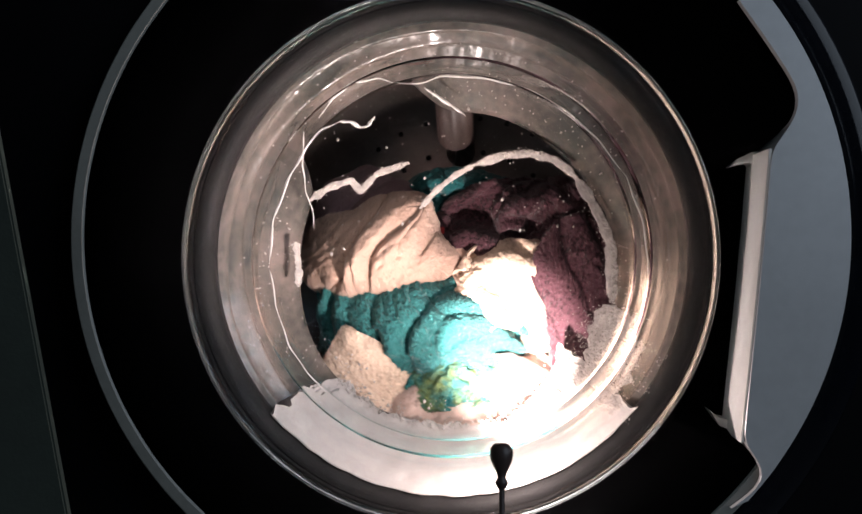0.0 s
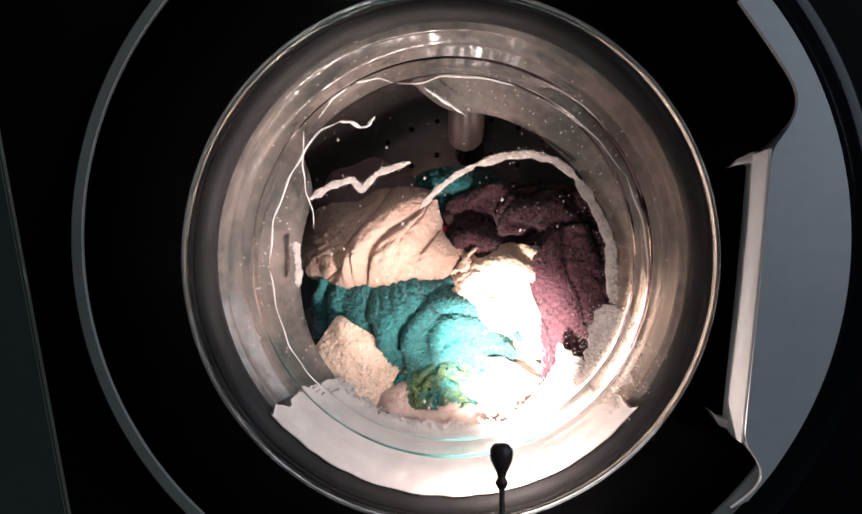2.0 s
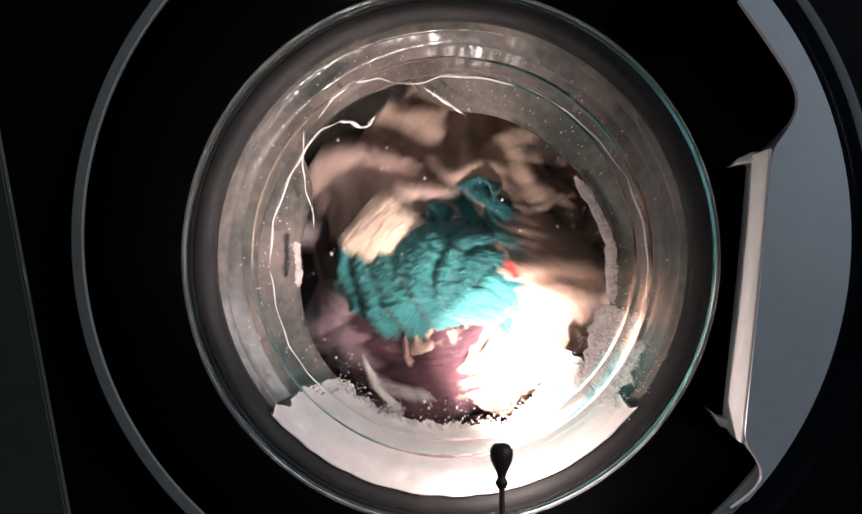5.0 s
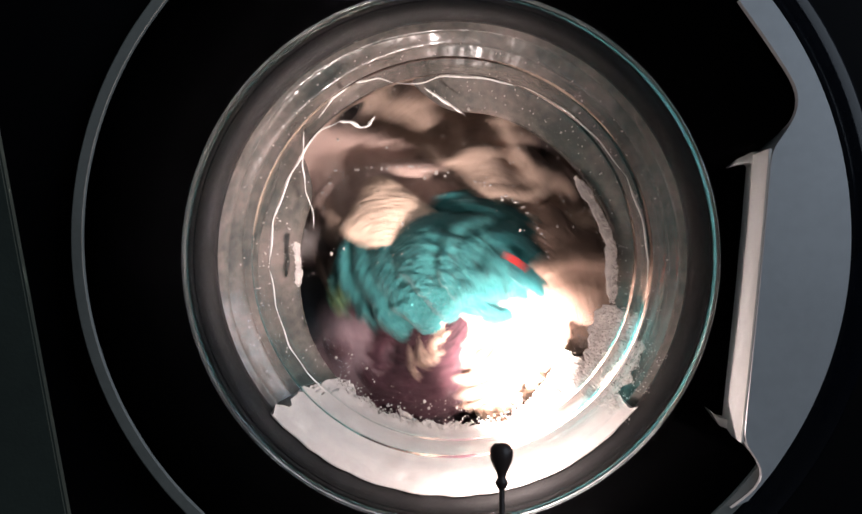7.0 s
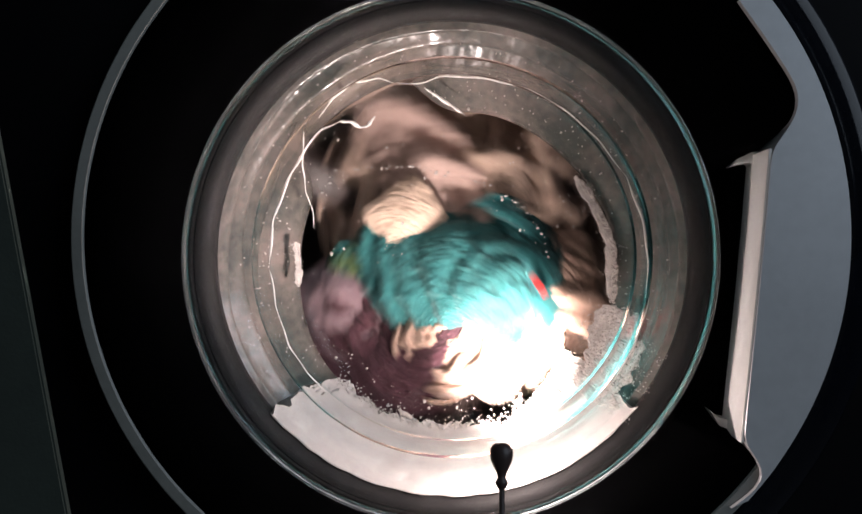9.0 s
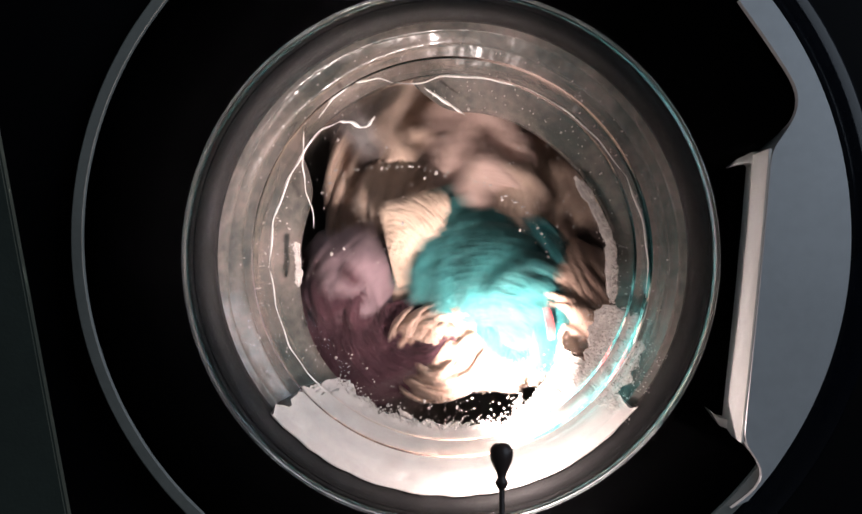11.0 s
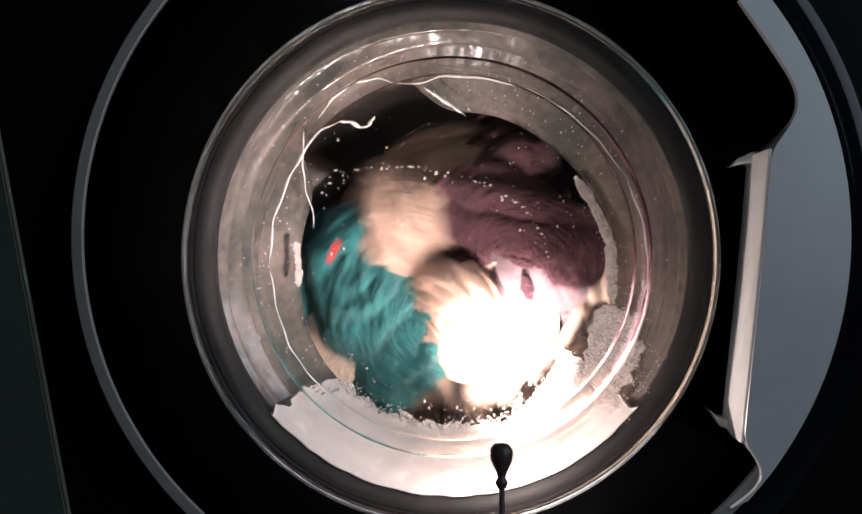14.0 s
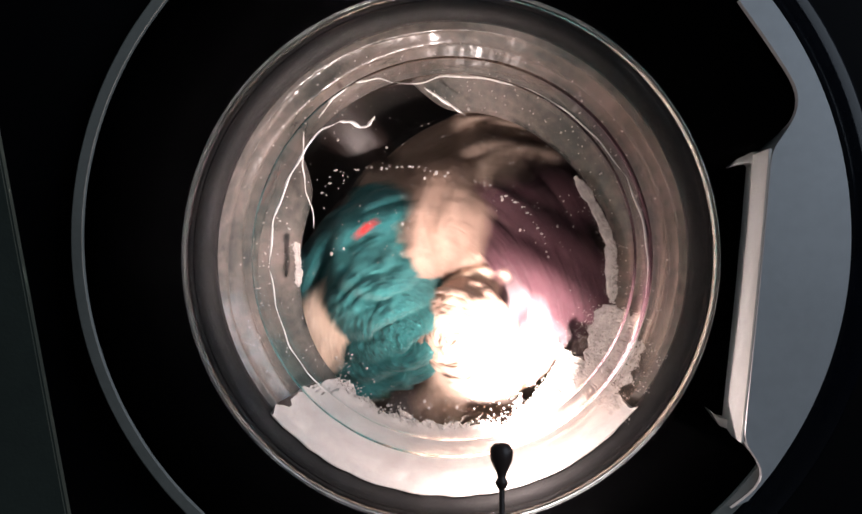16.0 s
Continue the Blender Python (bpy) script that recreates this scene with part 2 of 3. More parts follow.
def drape(name, material, width, height, depth, seed, folds, pile=0.0005, round_off=2.6, hub=None, dome=1.0):
    """A heap of thick cloth: a dome with long rolled folds and sharp creases between them, its front to -y.
    folds: (spacing, height, direction in degrees) of each set; hub: a point that the first set winds round."""
    rng = np.random.default_rng(seed)
    n = int(max(60, width / 0.0011))
    m = int(max(60, height / 0.0011))
    gu, gv = np.meshgrid(np.linspace(-1, 1, n), np.linspace(-1, 1, m))
    far = np.maximum(np.abs(gu), np.abs(gv)) + 1e-9
    super_r = (np.abs(gu) ** round_off + np.abs(gv) ** round_off) ** (1 / round_off) + 1e-9
    k = far / super_r
    x, z = gu * k * width / 2, gv * k * height / 2
    q = far
    ang = np.arctan2(z, x)
    bulge = 1 + q ** 2 * (0.10 * np.sin(2 * ang + rng.uniform(0, 6)) + 0.07 * np.sin(3 * ang + rng.uniform(0, 6)) + 0.05 * np.sin(7 * ang + rng.uniform(0, 6)))
    x, z = x * bulge, z * bulge
    y = depth * (1.9 * q ** 2.6 * dome - 0.55) + 0.3 * depth * lattice_noise(x, z, 0.035, rng)
    ox, oz = np.zeros_like(x), np.zeros_like(x)
    for c, (gap, tall, turn) in enumerate(folds):
        a = radians(turn)
        warp = gap * (1.15 * lattice_noise(x, z, gap * 3.4, rng) + 0.35 * lattice_noise(x, z, gap * 1.4, rng))
        if hub and c == 0:
            hx, hz = x - hub[0], z - hub[1]
            rad = np.hypot(hx, hz)
            along = rad * 1.0 + gap * 1.0 * np.arctan2(hz, hx) / math.pi + warp * 0.8
            dx, dz = hx / (rad + 0.004), hz / (rad + 0.004)
        else:
            along = x * math.cos(a) + z * math.sin(a) + warp
            dx, dz = math.cos(a), math.sin(a)
        w = along / gap + 40
        number = np.floor(w).astype(int)
        f = w - number
        lean = rng.uniform(0.8, 1.5, 96)[number % 96]
        size = rng.uniform(0.3, 1.2, 96)[number % 96] * (0.75 + 0.45 * lattice_noise(x, z, gap * 2.2, rng))
        if c:
            size = size * np.clip(0.55 + 0.9 * lattice_noise(x, z, 0.04, rng), 0.1, 1.2)
        roll = np.sin(math.pi * f ** lean) ** 0.62
        y = y - tall * size * (roll - 0.5)
        push = 0.42 * tall * size * roll * np.where(rng.random(96)[number % 96] < 0.7, 1, -1)
        ox, oz = ox + push * dx, oz + push * dz
    x, z = x + ox, z + oz
    p = np.stack([x, y, z], -1)
    for _ in range(2):
        p[1:-1, 1:-1] += 0.3 * ((p[:-2, 1:-1] + p[2:, 1:-1] + p[1:-1, :-2] + p[1:-1, 2:]) / 4 - p[1:-1, 1:-1])
    p[..., 1] += 0.0007 * lattice_noise(x, z, 0.006, rng)
    nor = np.cross(np.gradient(p, axis=1), np.gradient(p, axis=0))
    nor /= np.linalg.norm(nor, axis=-1, keepdims=True) + 1e-9
    p = p + nor * rng.normal(0, pile, p.shape[:2])[..., None]
    M, N = p.shape[:2]
    back = p.copy()
    back[..., 1] = np.maximum(p[..., 1] + 0.002, depth * (2.2 - 0.6 * q ** 3))
    verts = np.concatenate([p.reshape(-1, 3), back.reshape(-1, 3)])
    i = np.arange(M * N).reshape(M, N)
    q1 = np.stack([i[:-1, :-1], i[:-1, 1:], i[1:, 1:], i[1:, :-1]], -1).reshape(-1, 4)
    q2 = q1[:, ::-1] + M * N
    edge = np.concatenate([i[0], i[1:, -1], i[-1, -2::-1], i[-2:0:-1, 0]])
    nxt = np.roll(edge, -1)
    q3 = np.stack([edge, edge + M * N, nxt + M * N, nxt], -1)
    return mesh_of(name, verts, np.concatenate([q1, q2, q3]).tolist(), material)


# ---- the room ----
def room():
    floor = tagged(new("floor", box("floor", (3.0, 3.0, 0.1), M_FLOOR, 0)), "dim grey tiled floor", "floor", kind="structure")
    floor.location = (0, -0.85, -0.05)
    ceil = tagged(new("ceiling", box("ceiling", (3.0, 3.0, 0.1), M_WALL, 0)), "dark plain plaster ceiling", "ceiling", kind="structure")
    ceil.location = (0, -0.85, 2.55)
    for name, size, at in (("wall_north", (3.2, 0.1, 2.5), (0, 0.70, 1.25)), ("wall_south", (3.2, 0.1, 2.5), (0, -2.40, 1.25)), ("wall_west", (0.1, 3.0, 2.5), (-1.55, -0.85, 1.25))):
        w = tagged(new(name, box(name, size, M_WALL, 0)), "dim painted plaster wall", "wall", kind="structure")
        w.location = at
    # east wall with an opening for the assumed window, out of view
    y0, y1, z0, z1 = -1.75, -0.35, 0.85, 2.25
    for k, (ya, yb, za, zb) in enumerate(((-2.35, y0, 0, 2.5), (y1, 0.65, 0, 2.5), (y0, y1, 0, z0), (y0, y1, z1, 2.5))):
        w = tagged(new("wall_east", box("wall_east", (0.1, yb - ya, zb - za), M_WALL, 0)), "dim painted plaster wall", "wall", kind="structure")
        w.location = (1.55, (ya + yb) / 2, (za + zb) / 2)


# ---- the washing machine ----
AXIS = Vector((0.0, 0.0, 0.55))
DOOR = Vector((0.0008, 0.0, 0.5622))
R_DOOR = 0.2338


def washing_machine():
    thing = tagged(new("washing_machine"), "black front-loading washing machine with round glass door", "washing machine")
    # cabinet: a front with a round opening, and sides
    n, half = 96, 0.305
    ring, edge = [], []
    for i in range(n):
        a = math.tau * i / n
        c, s = math.cos(a), math.sin(a)
        ring.append((0.205 * c, 0.205 * s))
        k = half / max(abs(c), abs(s))
        edge.append((k * c, k * s))
    verts = [(x, 0.0, z + AXIS.z) for x, z in ring] + [(x, 0.0, z + AXIS.z) for x, z in edge]
    verts += [(x, 0.03, z + AXIS.z) for x, z in ring]
    faces = [(i, (i + 1) % n, n + (i + 1) % n, n + i) for i in range(n)] + [(i, 2 * n + i, 2 * n + (i + 1) % n, (i + 1) % n) for i in range(n)]
    part("front_panel", mesh_of("front_panel", verts, faces, M_BODY, False), thing)
    for name, size, at in (("side_panel", (0.02, 0.58, 0.855), (-0.296, 0.295, 0.4275)), ("side_panel", (0.02, 0.58, 0.855), (0.296, 0.295, 0.4275)),
                           ("top_panel", (0.612, 0.58, 0.02), (0, 0.295, 0.866)), ("plinth", (0.61, 0.02, 0.245), (0, 0.012, 0.1225)), ("back_panel", (0.57, 0.01, 0.84), (0, 0.58, 0.42))):
        part(name, box(name, size, M_BODY), thing).location = at
    # rubber bellows behind the glass
    prof = [(0.200, 0.030), (0.172, 0.014), (0.164, 0.016)]
    for k in range(41):
        u = k / 40
        prof.append((0.1565 - 0.018 * u ** 1.1 + 0.0036 * math.asin(0.96 * math.sin(math.tau * 3.4 * u ** 0.9 + 0.8)) * (1 - 0.4 * u), 0.020 + 0.072 * u))
    fold = len(prof)
    prof += [(0.134, 0.101), (0.127, 0.109), (0.1235, 0.115), (0.1245, 0.120), (0.130, 0.124), (0.150, 0.126), (0.24, 0.128)]

    def sag(a, j):
        lip = min(1.0, max(0.0, (j - fold + 18) / 18)) * (1 if j < fold + 5 else 0)
        lobe = math.exp(-((math.degrees(a) % 360 - 124) / 25) ** 4)
        return lip * (-0.010 * math.sin(a) + 0.038 * lobe) + 0.0012 * math.sin(5 * a + 0.3 * j), 0.0012 * math.sin(3 * a + 0.5 * j)

    gasket = part("rubber_gasket", lathe("rubber_gasket", prof, M_RUBBER, 200, wobble=sag), thing, "wet grey rubber door gasket with folds")
    gasket.location = AXIS
    return thing


def door(machine):
    # black disc between the glass and the ring
    prof = [(0.1662, 0.018), (0.1660, 0.002), (0.1680, 0.0), (0.1715, 0.003), (0.1745, 0.009), (0.182, 0.013), (0.2005, 0.013), (0.215, 0.012), (R_DOOR - 0.0105, 0.010), (R_DOOR - 0.0095, -0.0185), (R_DOOR - 0.008, -0.0190), (R_DOOR - 0.008, 0.018), (0.1662, 0.018)]
    high = [0.018, 0.002, 0.0, -0.0020, -0.0035, -0.0070, -0.0165, -0.0200, -0.0200, -0.0195, -0.0190, 0.018, 0.018]
    verts, faces, n, k = [], [], 320, len(prof)
    for i in range(n):
        a = math.tau * i / n
        d = (math.degrees(a) + 180) % 360 - 180
        pocket = min(1.0, max(0.0, (18.5 - d) / 2.0)) * min(1.0, max(0.0, (d + 34.5) / 2.0))
        for (r, y), h in zip(prof, high):
            w = min(1.0, max(0.0, (r - 0.168) / 0.06))
            cx, cz = DOOR.x * w, AXIS.z + (DOOR.z - AXIS.z) * w
            verts.append((cx + r * math.cos(a), h + (y - h) * pocket, cz + r * math.sin(a)))
    for i in range(n):
        for j in range(k - 1):
            q = (i + 1) % n
            faces.append((i * k + j, i * k + j + 1, q * k + j + 1, q * k + j))
    thing = part("door", mesh_of("door", verts, faces, M_BLACK), machine, "round matt black door, closed")
    ring = lathe("ring", [(R_DOOR - 0.0085, 0.014), (R_DOOR - 0.0085, -0.0195), (R_DOOR - 0.0075, -0.0205), (R_DOOR - 0.001, -0.0205), (R_DOOR, -0.0195), (R_DOOR, 0.002)], M_RING, 256, smooth=False)
    part("ring", ring, thing, "thin satin grey ring").location = DOOR
    trim = lathe("inner_trim", [(0.1655, 0.002), (0.1600, 0.003), (0.1550, 0.007), (0.1525, 0.014), (0.1535, 0.021), (0.1655, 0.021)], M_TRIM, 160)
    part("inner_trim", trim, thing, "dark plastic retaining ring").location = AXIS
    # outer bezel with shallow ridges
    bez = [(R_DOOR + 0.0005, 0.0), (R_DOOR + 0.002, -0.012), (R_DOOR + 0.007, -0.0145), (R_DOOR + 0.010, -0.012), (R_DOOR + 0.013, -0.0140), (R_DOOR + 0.017, -0.0115), (R_DOOR + 0.021, -0.0125), (R_DOOR + 0.029, 0.0)]
    part("bezel", lathe("bezel", bez, M_BEZEL, 192, a0=-60, a1=60), thing, "glossy black ridged bezel").location = DOOR
    # handle: a crescent plate out to the ring, with a deep grip side
    R = R_DOOR - 0.0010
    GRIP = DOOR + Vector((0.0006, 0, 0))
    arc = [(R * math.cos(radians(a)), R * math.sin(radians(a))) for a in np.linspace(-41, 37.5, 44)]
    inner = [(0.1701, 0.1363), (0.1858, 0.1130), (0.1996, 0.0912), (0.2032, 0.0833), (0.2041, 0.0754), (0.1996, 0.0644), (0.1934, 0.0559), (0.1885, 0.0503), (0.1852, 0.0092), (0.1812, -0.0352), (0.1769, -0.0780), (0.1726, -0.1196), (0.1796, -0.1277), (0.1843, -0.1359), (0.1836, -0.1416), (0.1781, -0.1481), (0.1658, -0.1576)]
    n = 72
    out, inn = smooth_line(arc[::-1], n), smooth_line(inner, n)
    verts = []
    for y, inset in ((-0.0235, 0.0003), (-0.0231, 0.0), (0.0125, 0.0)):
        for k in range(n):
            w = np.array(out[k] - inn[k])
            w = w / (np.linalg.norm(w) + 1e-9) * inset
            verts += [(out[k][0] - w[0], y, out[k][1] - w[1]), (inn[k][0] + w[0], y, inn[k][1] + w[1])]
    faces = []
    for k in range(n - 1):
        a, b, c = 2 * k, 2 * n + 2 * k, 4 * n + 2 * k
        faces += [(a, a + 1, a + 3, a + 2), (a, a + 2, b + 2, b), (b, b + 2, c + 2, c), (a + 3, a + 1, b + 1, b + 3), (b + 3, b + 1, c + 1, c + 3), (c, c + 2, c + 3, c + 1)]
    handle = part("handle", mesh_of("handle", verts, faces, M_HANDLE, False), thing, "silver satin crescent handle")
    handle.location = GRIP
    side = inner[7:12]
    grip = slab("grip_side", [(x - 0.0012, z) for x, z in side] + [(x + 0.0006, z) for x, z in side[::-1]], -0.0228, 0.0124, M_GRIP_LIT, 0.0004)
    part("grip_side", grip, thing, "inner side of the grip, paler for the lamp's light").location = GRIP
    for k, outline in enumerate(([(0.1805, 0.0512), (0.1966, 0.0530), (0.1953, 0.0456), (0.1887, 0.0433), (0.1854, 0.0457), (0.1782, 0.0444), (0.1736, 0.0431)], [(0.1617, -0.1063), (0.1660, -0.1106), (0.1749, -0.1125), (0.1769, -0.1057), (0.1822, -0.1110), (0.1808, -0.1252), (0.1683, -0.1174)])):
        lip = slab("grip_lip", outline, 0.002, 0.0135, M_GRIP_LIT, 0.0)
        part("grip_lip", lip, thing, "curled end of the grip, paler for the lamp's light").location = GRIP
    # glass bowl: outer face then inner face, 5 mm thick
    front = [(0.1590, -0.0085), (0.1565, -0.0100), (0.1530, -0.006), (0.1490, 0.004), (0.1478, 0.0075), (0.1464, 0.0095), (0.1462, 0.0115), (0.1440, 0.017), (0.1395, 0.032), (0.1388, 0.036), (0.1374, 0.0375), (0.1372, 0.040), (0.1366, 0.045), (0.1335, 0.056), (0.1327, 0.0590), (0.1315, 0.0600), (0.1312, 0.0625), (0.1300, 0.068), (0.1255, 0.082), (0.1190, 0.0905), (0.110, 0.0960), (0.090, 0.1010), (0.060, 0.1045), (0.030, 0.1060), (0.012, 0.1064), (0.002, 0.1065), (0.0004, 0.1065), (0.0001, 0.1065)]
    rear = [(0.0001, 0.1125), (0.0004, 0.1125), (0.002, 0.1125), (0.012, 0.1124), (0.030, 0.1120), (0.060, 0.1102), (0.090, 0.1068), (0.112, 0.1015), (0.1225, 0.0955), (0.1300, 0.0855), (0.1345, 0.0725), (0.1378, 0.0585), (0.1415, 0.0470), (0.1440, 0.034), (0.1485, 0.018), (0.1512, 0.011), (0.1540, 0.002), (0.1585, -0.003), (0.1590, -0.0085)]
    lip = [(0.1626 + 0.0021 * math.cos(a), -0.0105 + 0.0048 * math.sin(a) - 0.0012 * math.cos(2 * a)) for a in np.linspace(0, math.tau, 21)[:-1]]
    rim = part("glass_rim", lathe("glass_rim", lip, M_GLASS_RIM, 200, closed=True), thing, "thick rounded rim of the glass")
    rim.location = AXIS
    rim.visible_shadow = False
    bowl = part("glass_bowl", lathe("glass_bowl", front + rear, M_GLASS, 200), thing, "clear domed glass bowl with water drops")
    bowl.location = AXIS
    bowl.visible_shadow = False
    return thing


def drum(machine):
    prof = [(0.172, 0.0), (0.180, 0.002), (0.215, 0.012), (0.220, 0.02), (0.220, 0.29), (0.212, 0.30), (0.12, 0.305), (0.06, 0.295), (0.0001, 0.295)]
    thing = part("drum", lathe("drum", prof, M_STEEL, 96), machine, "perforated steel drum")
    thing.location = (0.0, 0.13, AXIS.z)
    for k in range(3):
        a = 86 + 120 * k
        pts = [(0, y, 0.216 - h) for y, h in ((0.03, 0.0), (0.04, 0.06), (0.07, 0.105), (0.22, 0.10), (0.27, 0.03))]
        p = part("paddle", tube("paddle", pts, [0.016, 0.017, 0.016, 0.016, 0.014], M_PADDLE, 12), thing, "grey-brown plastic paddle")
        p.rotation_euler = (0, radians(90 - a), 0)
    dot = lathe("hole", [(0.0001, -0.0008), (0.0028, -0.0008), (0.0032, 0.0)], M_HOLE, 8)
    for i in range(24):
        for j in range(7):
            a = math.tau * (i + 0.5 * (j % 2)) / 24
            h = part("hole", dot, thing)
            h.matrix_basis = Matrix.Translation((0.2185 * math.cos(a), 0.04 + 0.035 * j, 0.2185 * math.sin(a))) @ Matrix.Rotation(-a + math.pi / 2, 4, "Y") @ Matrix.Rotation(radians(90), 4, "X")
    for j, r in enumerate((0.05, 0.09, 0.13, 0.17, 0.20)):
        for i in range(8 + 8 * j):
            a = math.tau * i / (8 + 8 * j)
            h = part("hole", dot, thing)
            h.location = (r * math.cos(a), 0.294 + 0.008 * min(1, max(0, (r - 0.06) / 0.06)), r * math.sin(a))
    return thing


def lamp():
    thing = tagged(new("gooseneck_lamp"), "small brown gooseneck lamp shining into the glass door", "lamp")
    base = Vector((0.0350, -0.085, 0.0))
    # bulb-shaped head with a ball joint, seen from behind
    prof = [(r * 1.06, h * 1.06) for r, h in ((0.0001, 0.0080), (0.0040, 0.0075), (0.0060, 0.0052), (0.0066, 0.0020), (0.0060, -0.0016), (0.0045, -0.0050), (0.0030, -0.0078), (0.0023, -0.0100), (0.0024, -0.0112), (0.0034, -0.0126), (0.0035, -0.0142), (0.0025, -0.0158), (0.0017, -0.0170), (0.0001, -0.0172))]
    head = part("lamp_head", lathe("lamp_head", prof, M_LAMP, 32), thing, "dark brown bulb-shaped lamp head")
    up = (Vector((0.0, 0.30, 1.0))).normalized()
    head.matrix_basis = Matrix.Translation(LAMP_AT + Vector((0, -0.0085, 0.0))) @ up.to_track_quat("Y", "Z").to_matrix().to_4x4()
    top = LAMP_AT + Vector((0, -0.0085, 0.0)) - up * 0.0178
    pts = [top + up * 0.004, top, top - up * 0.012, Vector((0.0365, -0.055, 0.36)), Vector((0.0360, -0.08, 0.25)), Vector((0.0350, -0.085, 0.015))]
    part("neck", tube("neck", pts, [0.0016, 0.0016, 0.0016, 0.0018, 0.0022, 0.0028], M_LAMP, 10), thing)
    part("foot", lathe("foot", [(0.0001, 0), (0.045, 0), (0.047, 0.004), (0.045, 0.010), (0.010, 0.018), (0.0001, 0.02)], M_LAMP, 48), thing).matrix_basis = Matrix.Translation(base) @ Matrix.Rotation(radians(90), 4, "X")
    spot = new("lamp_beam", beam)
    spot.matrix_world = look(LAMP_AT + Vector((0, 0.003, 0.003)), LAMP_TO)
    new("lamp_halo", halo).location = LAMP_AT + Vector((0.0, 0.003, 0.003))
    new("lamp_spill", spill).matrix_world = look(LAMP_AT + Vector((0, 0.003, 0.003)), (-0.100, 0.080, 0.655))
    return thing


def board():
    thing = tagged(new("leaning_board", box("leaning_board", (0.40, 0.005, 1.1), M_PANEL, 0.001)), "thin dark green-grey board leaning beside the washing machine", "board")
    thing.matrix_basis = pose(-0.447, -0.06, 0.578, 0, -11.0, 0)
    return thing


# ---- foam, water and imitated glints on the glass ----
def bowl_back(r):
    """Depth of the glass's rear face at radius r."""
    pts = [(0.0, 0.1125), (0.030, 0.1120), (0.060, 0.1102), (0.090, 0.1068), (0.112, 0.1015), (0.1225, 0.0955), (0.1300, 0.0855), (0.1345, 0.0725), (0.1415, 0.0470), (0.1440, 0.034), (0.1512, 0.011), (0.154, 0.002)]
    return float(np.interp(r, [q[0] for q in pts], [q[1] for q in pts]))


def foam_pool():
    """Foam that fills the bottom, between the glass and the gasket."""
    steps, rows = 150, 40

    def ragged(a, i, j):
        """The ends are uneven, and the upper corners stand up."""
        end = max(0.0, 1 - i / 22), max(0.0, 1 - (steps - i) / 22)
        d = 3.2 * noise.noise((j * 0.16, 2, 0)) + 1.2 * noise.noise((j * 0.6, 7, 0)) + 4.0 * (1 - j / rows) ** 3
        return radians(a + end[0] * d - end[1] * (3.0 * noise.noise((j * 0.16, 11, 0)) + 1.2 * noise.noise((j * 0.6, 3, 0))))

    verts, faces = [], []
    for i in range(steps + 1):
        a = 222 + 99 * i / steps
        top = 0.1262 + 0.005 * noise.noise((a * 0.12, 0, 3)) + 0.0022 * noise.noise((a * 0.7, 5, 0))
        top -= 0.018 * max(0.0, (a - 288) / 30) ** 1.5
        for j in range(rows):
            r = top + (0.1525 - top) * j / (rows - 1)
            ar = ragged(a, i, j)
            p = Vector((r * math.cos(ar), bowl_back(r) + 0.0012, r * math.sin(ar)))
            p.y += 0.0035 * max(0.0, 0.3 + noise.noise(p * 90)) + 0.0010 * (0.5 + 0.5 * noise.noise(p * 400))
            verts.append(p)
        for j in range(rows - 1, -1, -1):
            r = top + (0.1525 - top) * j / (rows - 1)
            ar = ragged(a, i, j)
            verts.append(Vector((r * 1.015 * math.cos(ar), bowl_back(r) + 0.012, r * 1.015 * math.sin(ar))))
    k = 2 * rows
    for i in range(steps):
        for j in range(k):
            m = (j + 1) % k
            faces.append((i * k + j, i * k + m, (i + 1) * k + m, (i + 1) * k + j))
    faces += [tuple(range(k)), tuple(range(steps * k + k - 1, steps * k - 1, -1))]
    ob = tagged(new("soap_foam", mesh_of("soap_foam", verts, faces, M_FOAM)), "thick white soap foam behind the bottom of the glass", "foam")
    ob.location = AXIS
    # loose bubbles along its upper edge, and a thin scatter where it climbs
    rng = np.random.default_rng(12)
    for name, lo, hi, r0, r1, size, count in (("bubble_fringe", 226, 318, 0.1215, 0.1280, 0.0009, 520), ("bubble_scatter", 290, 345, 0.096, 0.124, 0.0006, 110)):
        places, radii = [], []
        for _ in range(count):
            a, r = radians(rng.uniform(lo, hi)), r1 - (r1 - r0) * abs(rng.normal(0, 0.45))
            places.append((r * math.cos(a), bowl_back(r) + 0.001, r * math.sin(a)))
            radii.append(rng.uniform(0.35, 1.0) * size)
        part(name, bubble_mesh(name, places, radii, 0.6, M_FOAM), ob, "fine loose soap bubbles")
    return ob


def front_depth(r):
    """Depth of the glass's front face at radius r."""
    pts = [(0.0, 0.1065), (0.060, 0.1045), (0.090, 0.1010), (0.110, 0.0960), (0.119, 0.0905), (0.1255, 0.082), (0.130, 0.070), (0.1335, 0.056), (0.137, 0.045), (0.1395, 0.032), (0.144, 0.016)]
    return float(np.interp(r, [q[0] for q in pts], [q[1] for q in pts]))


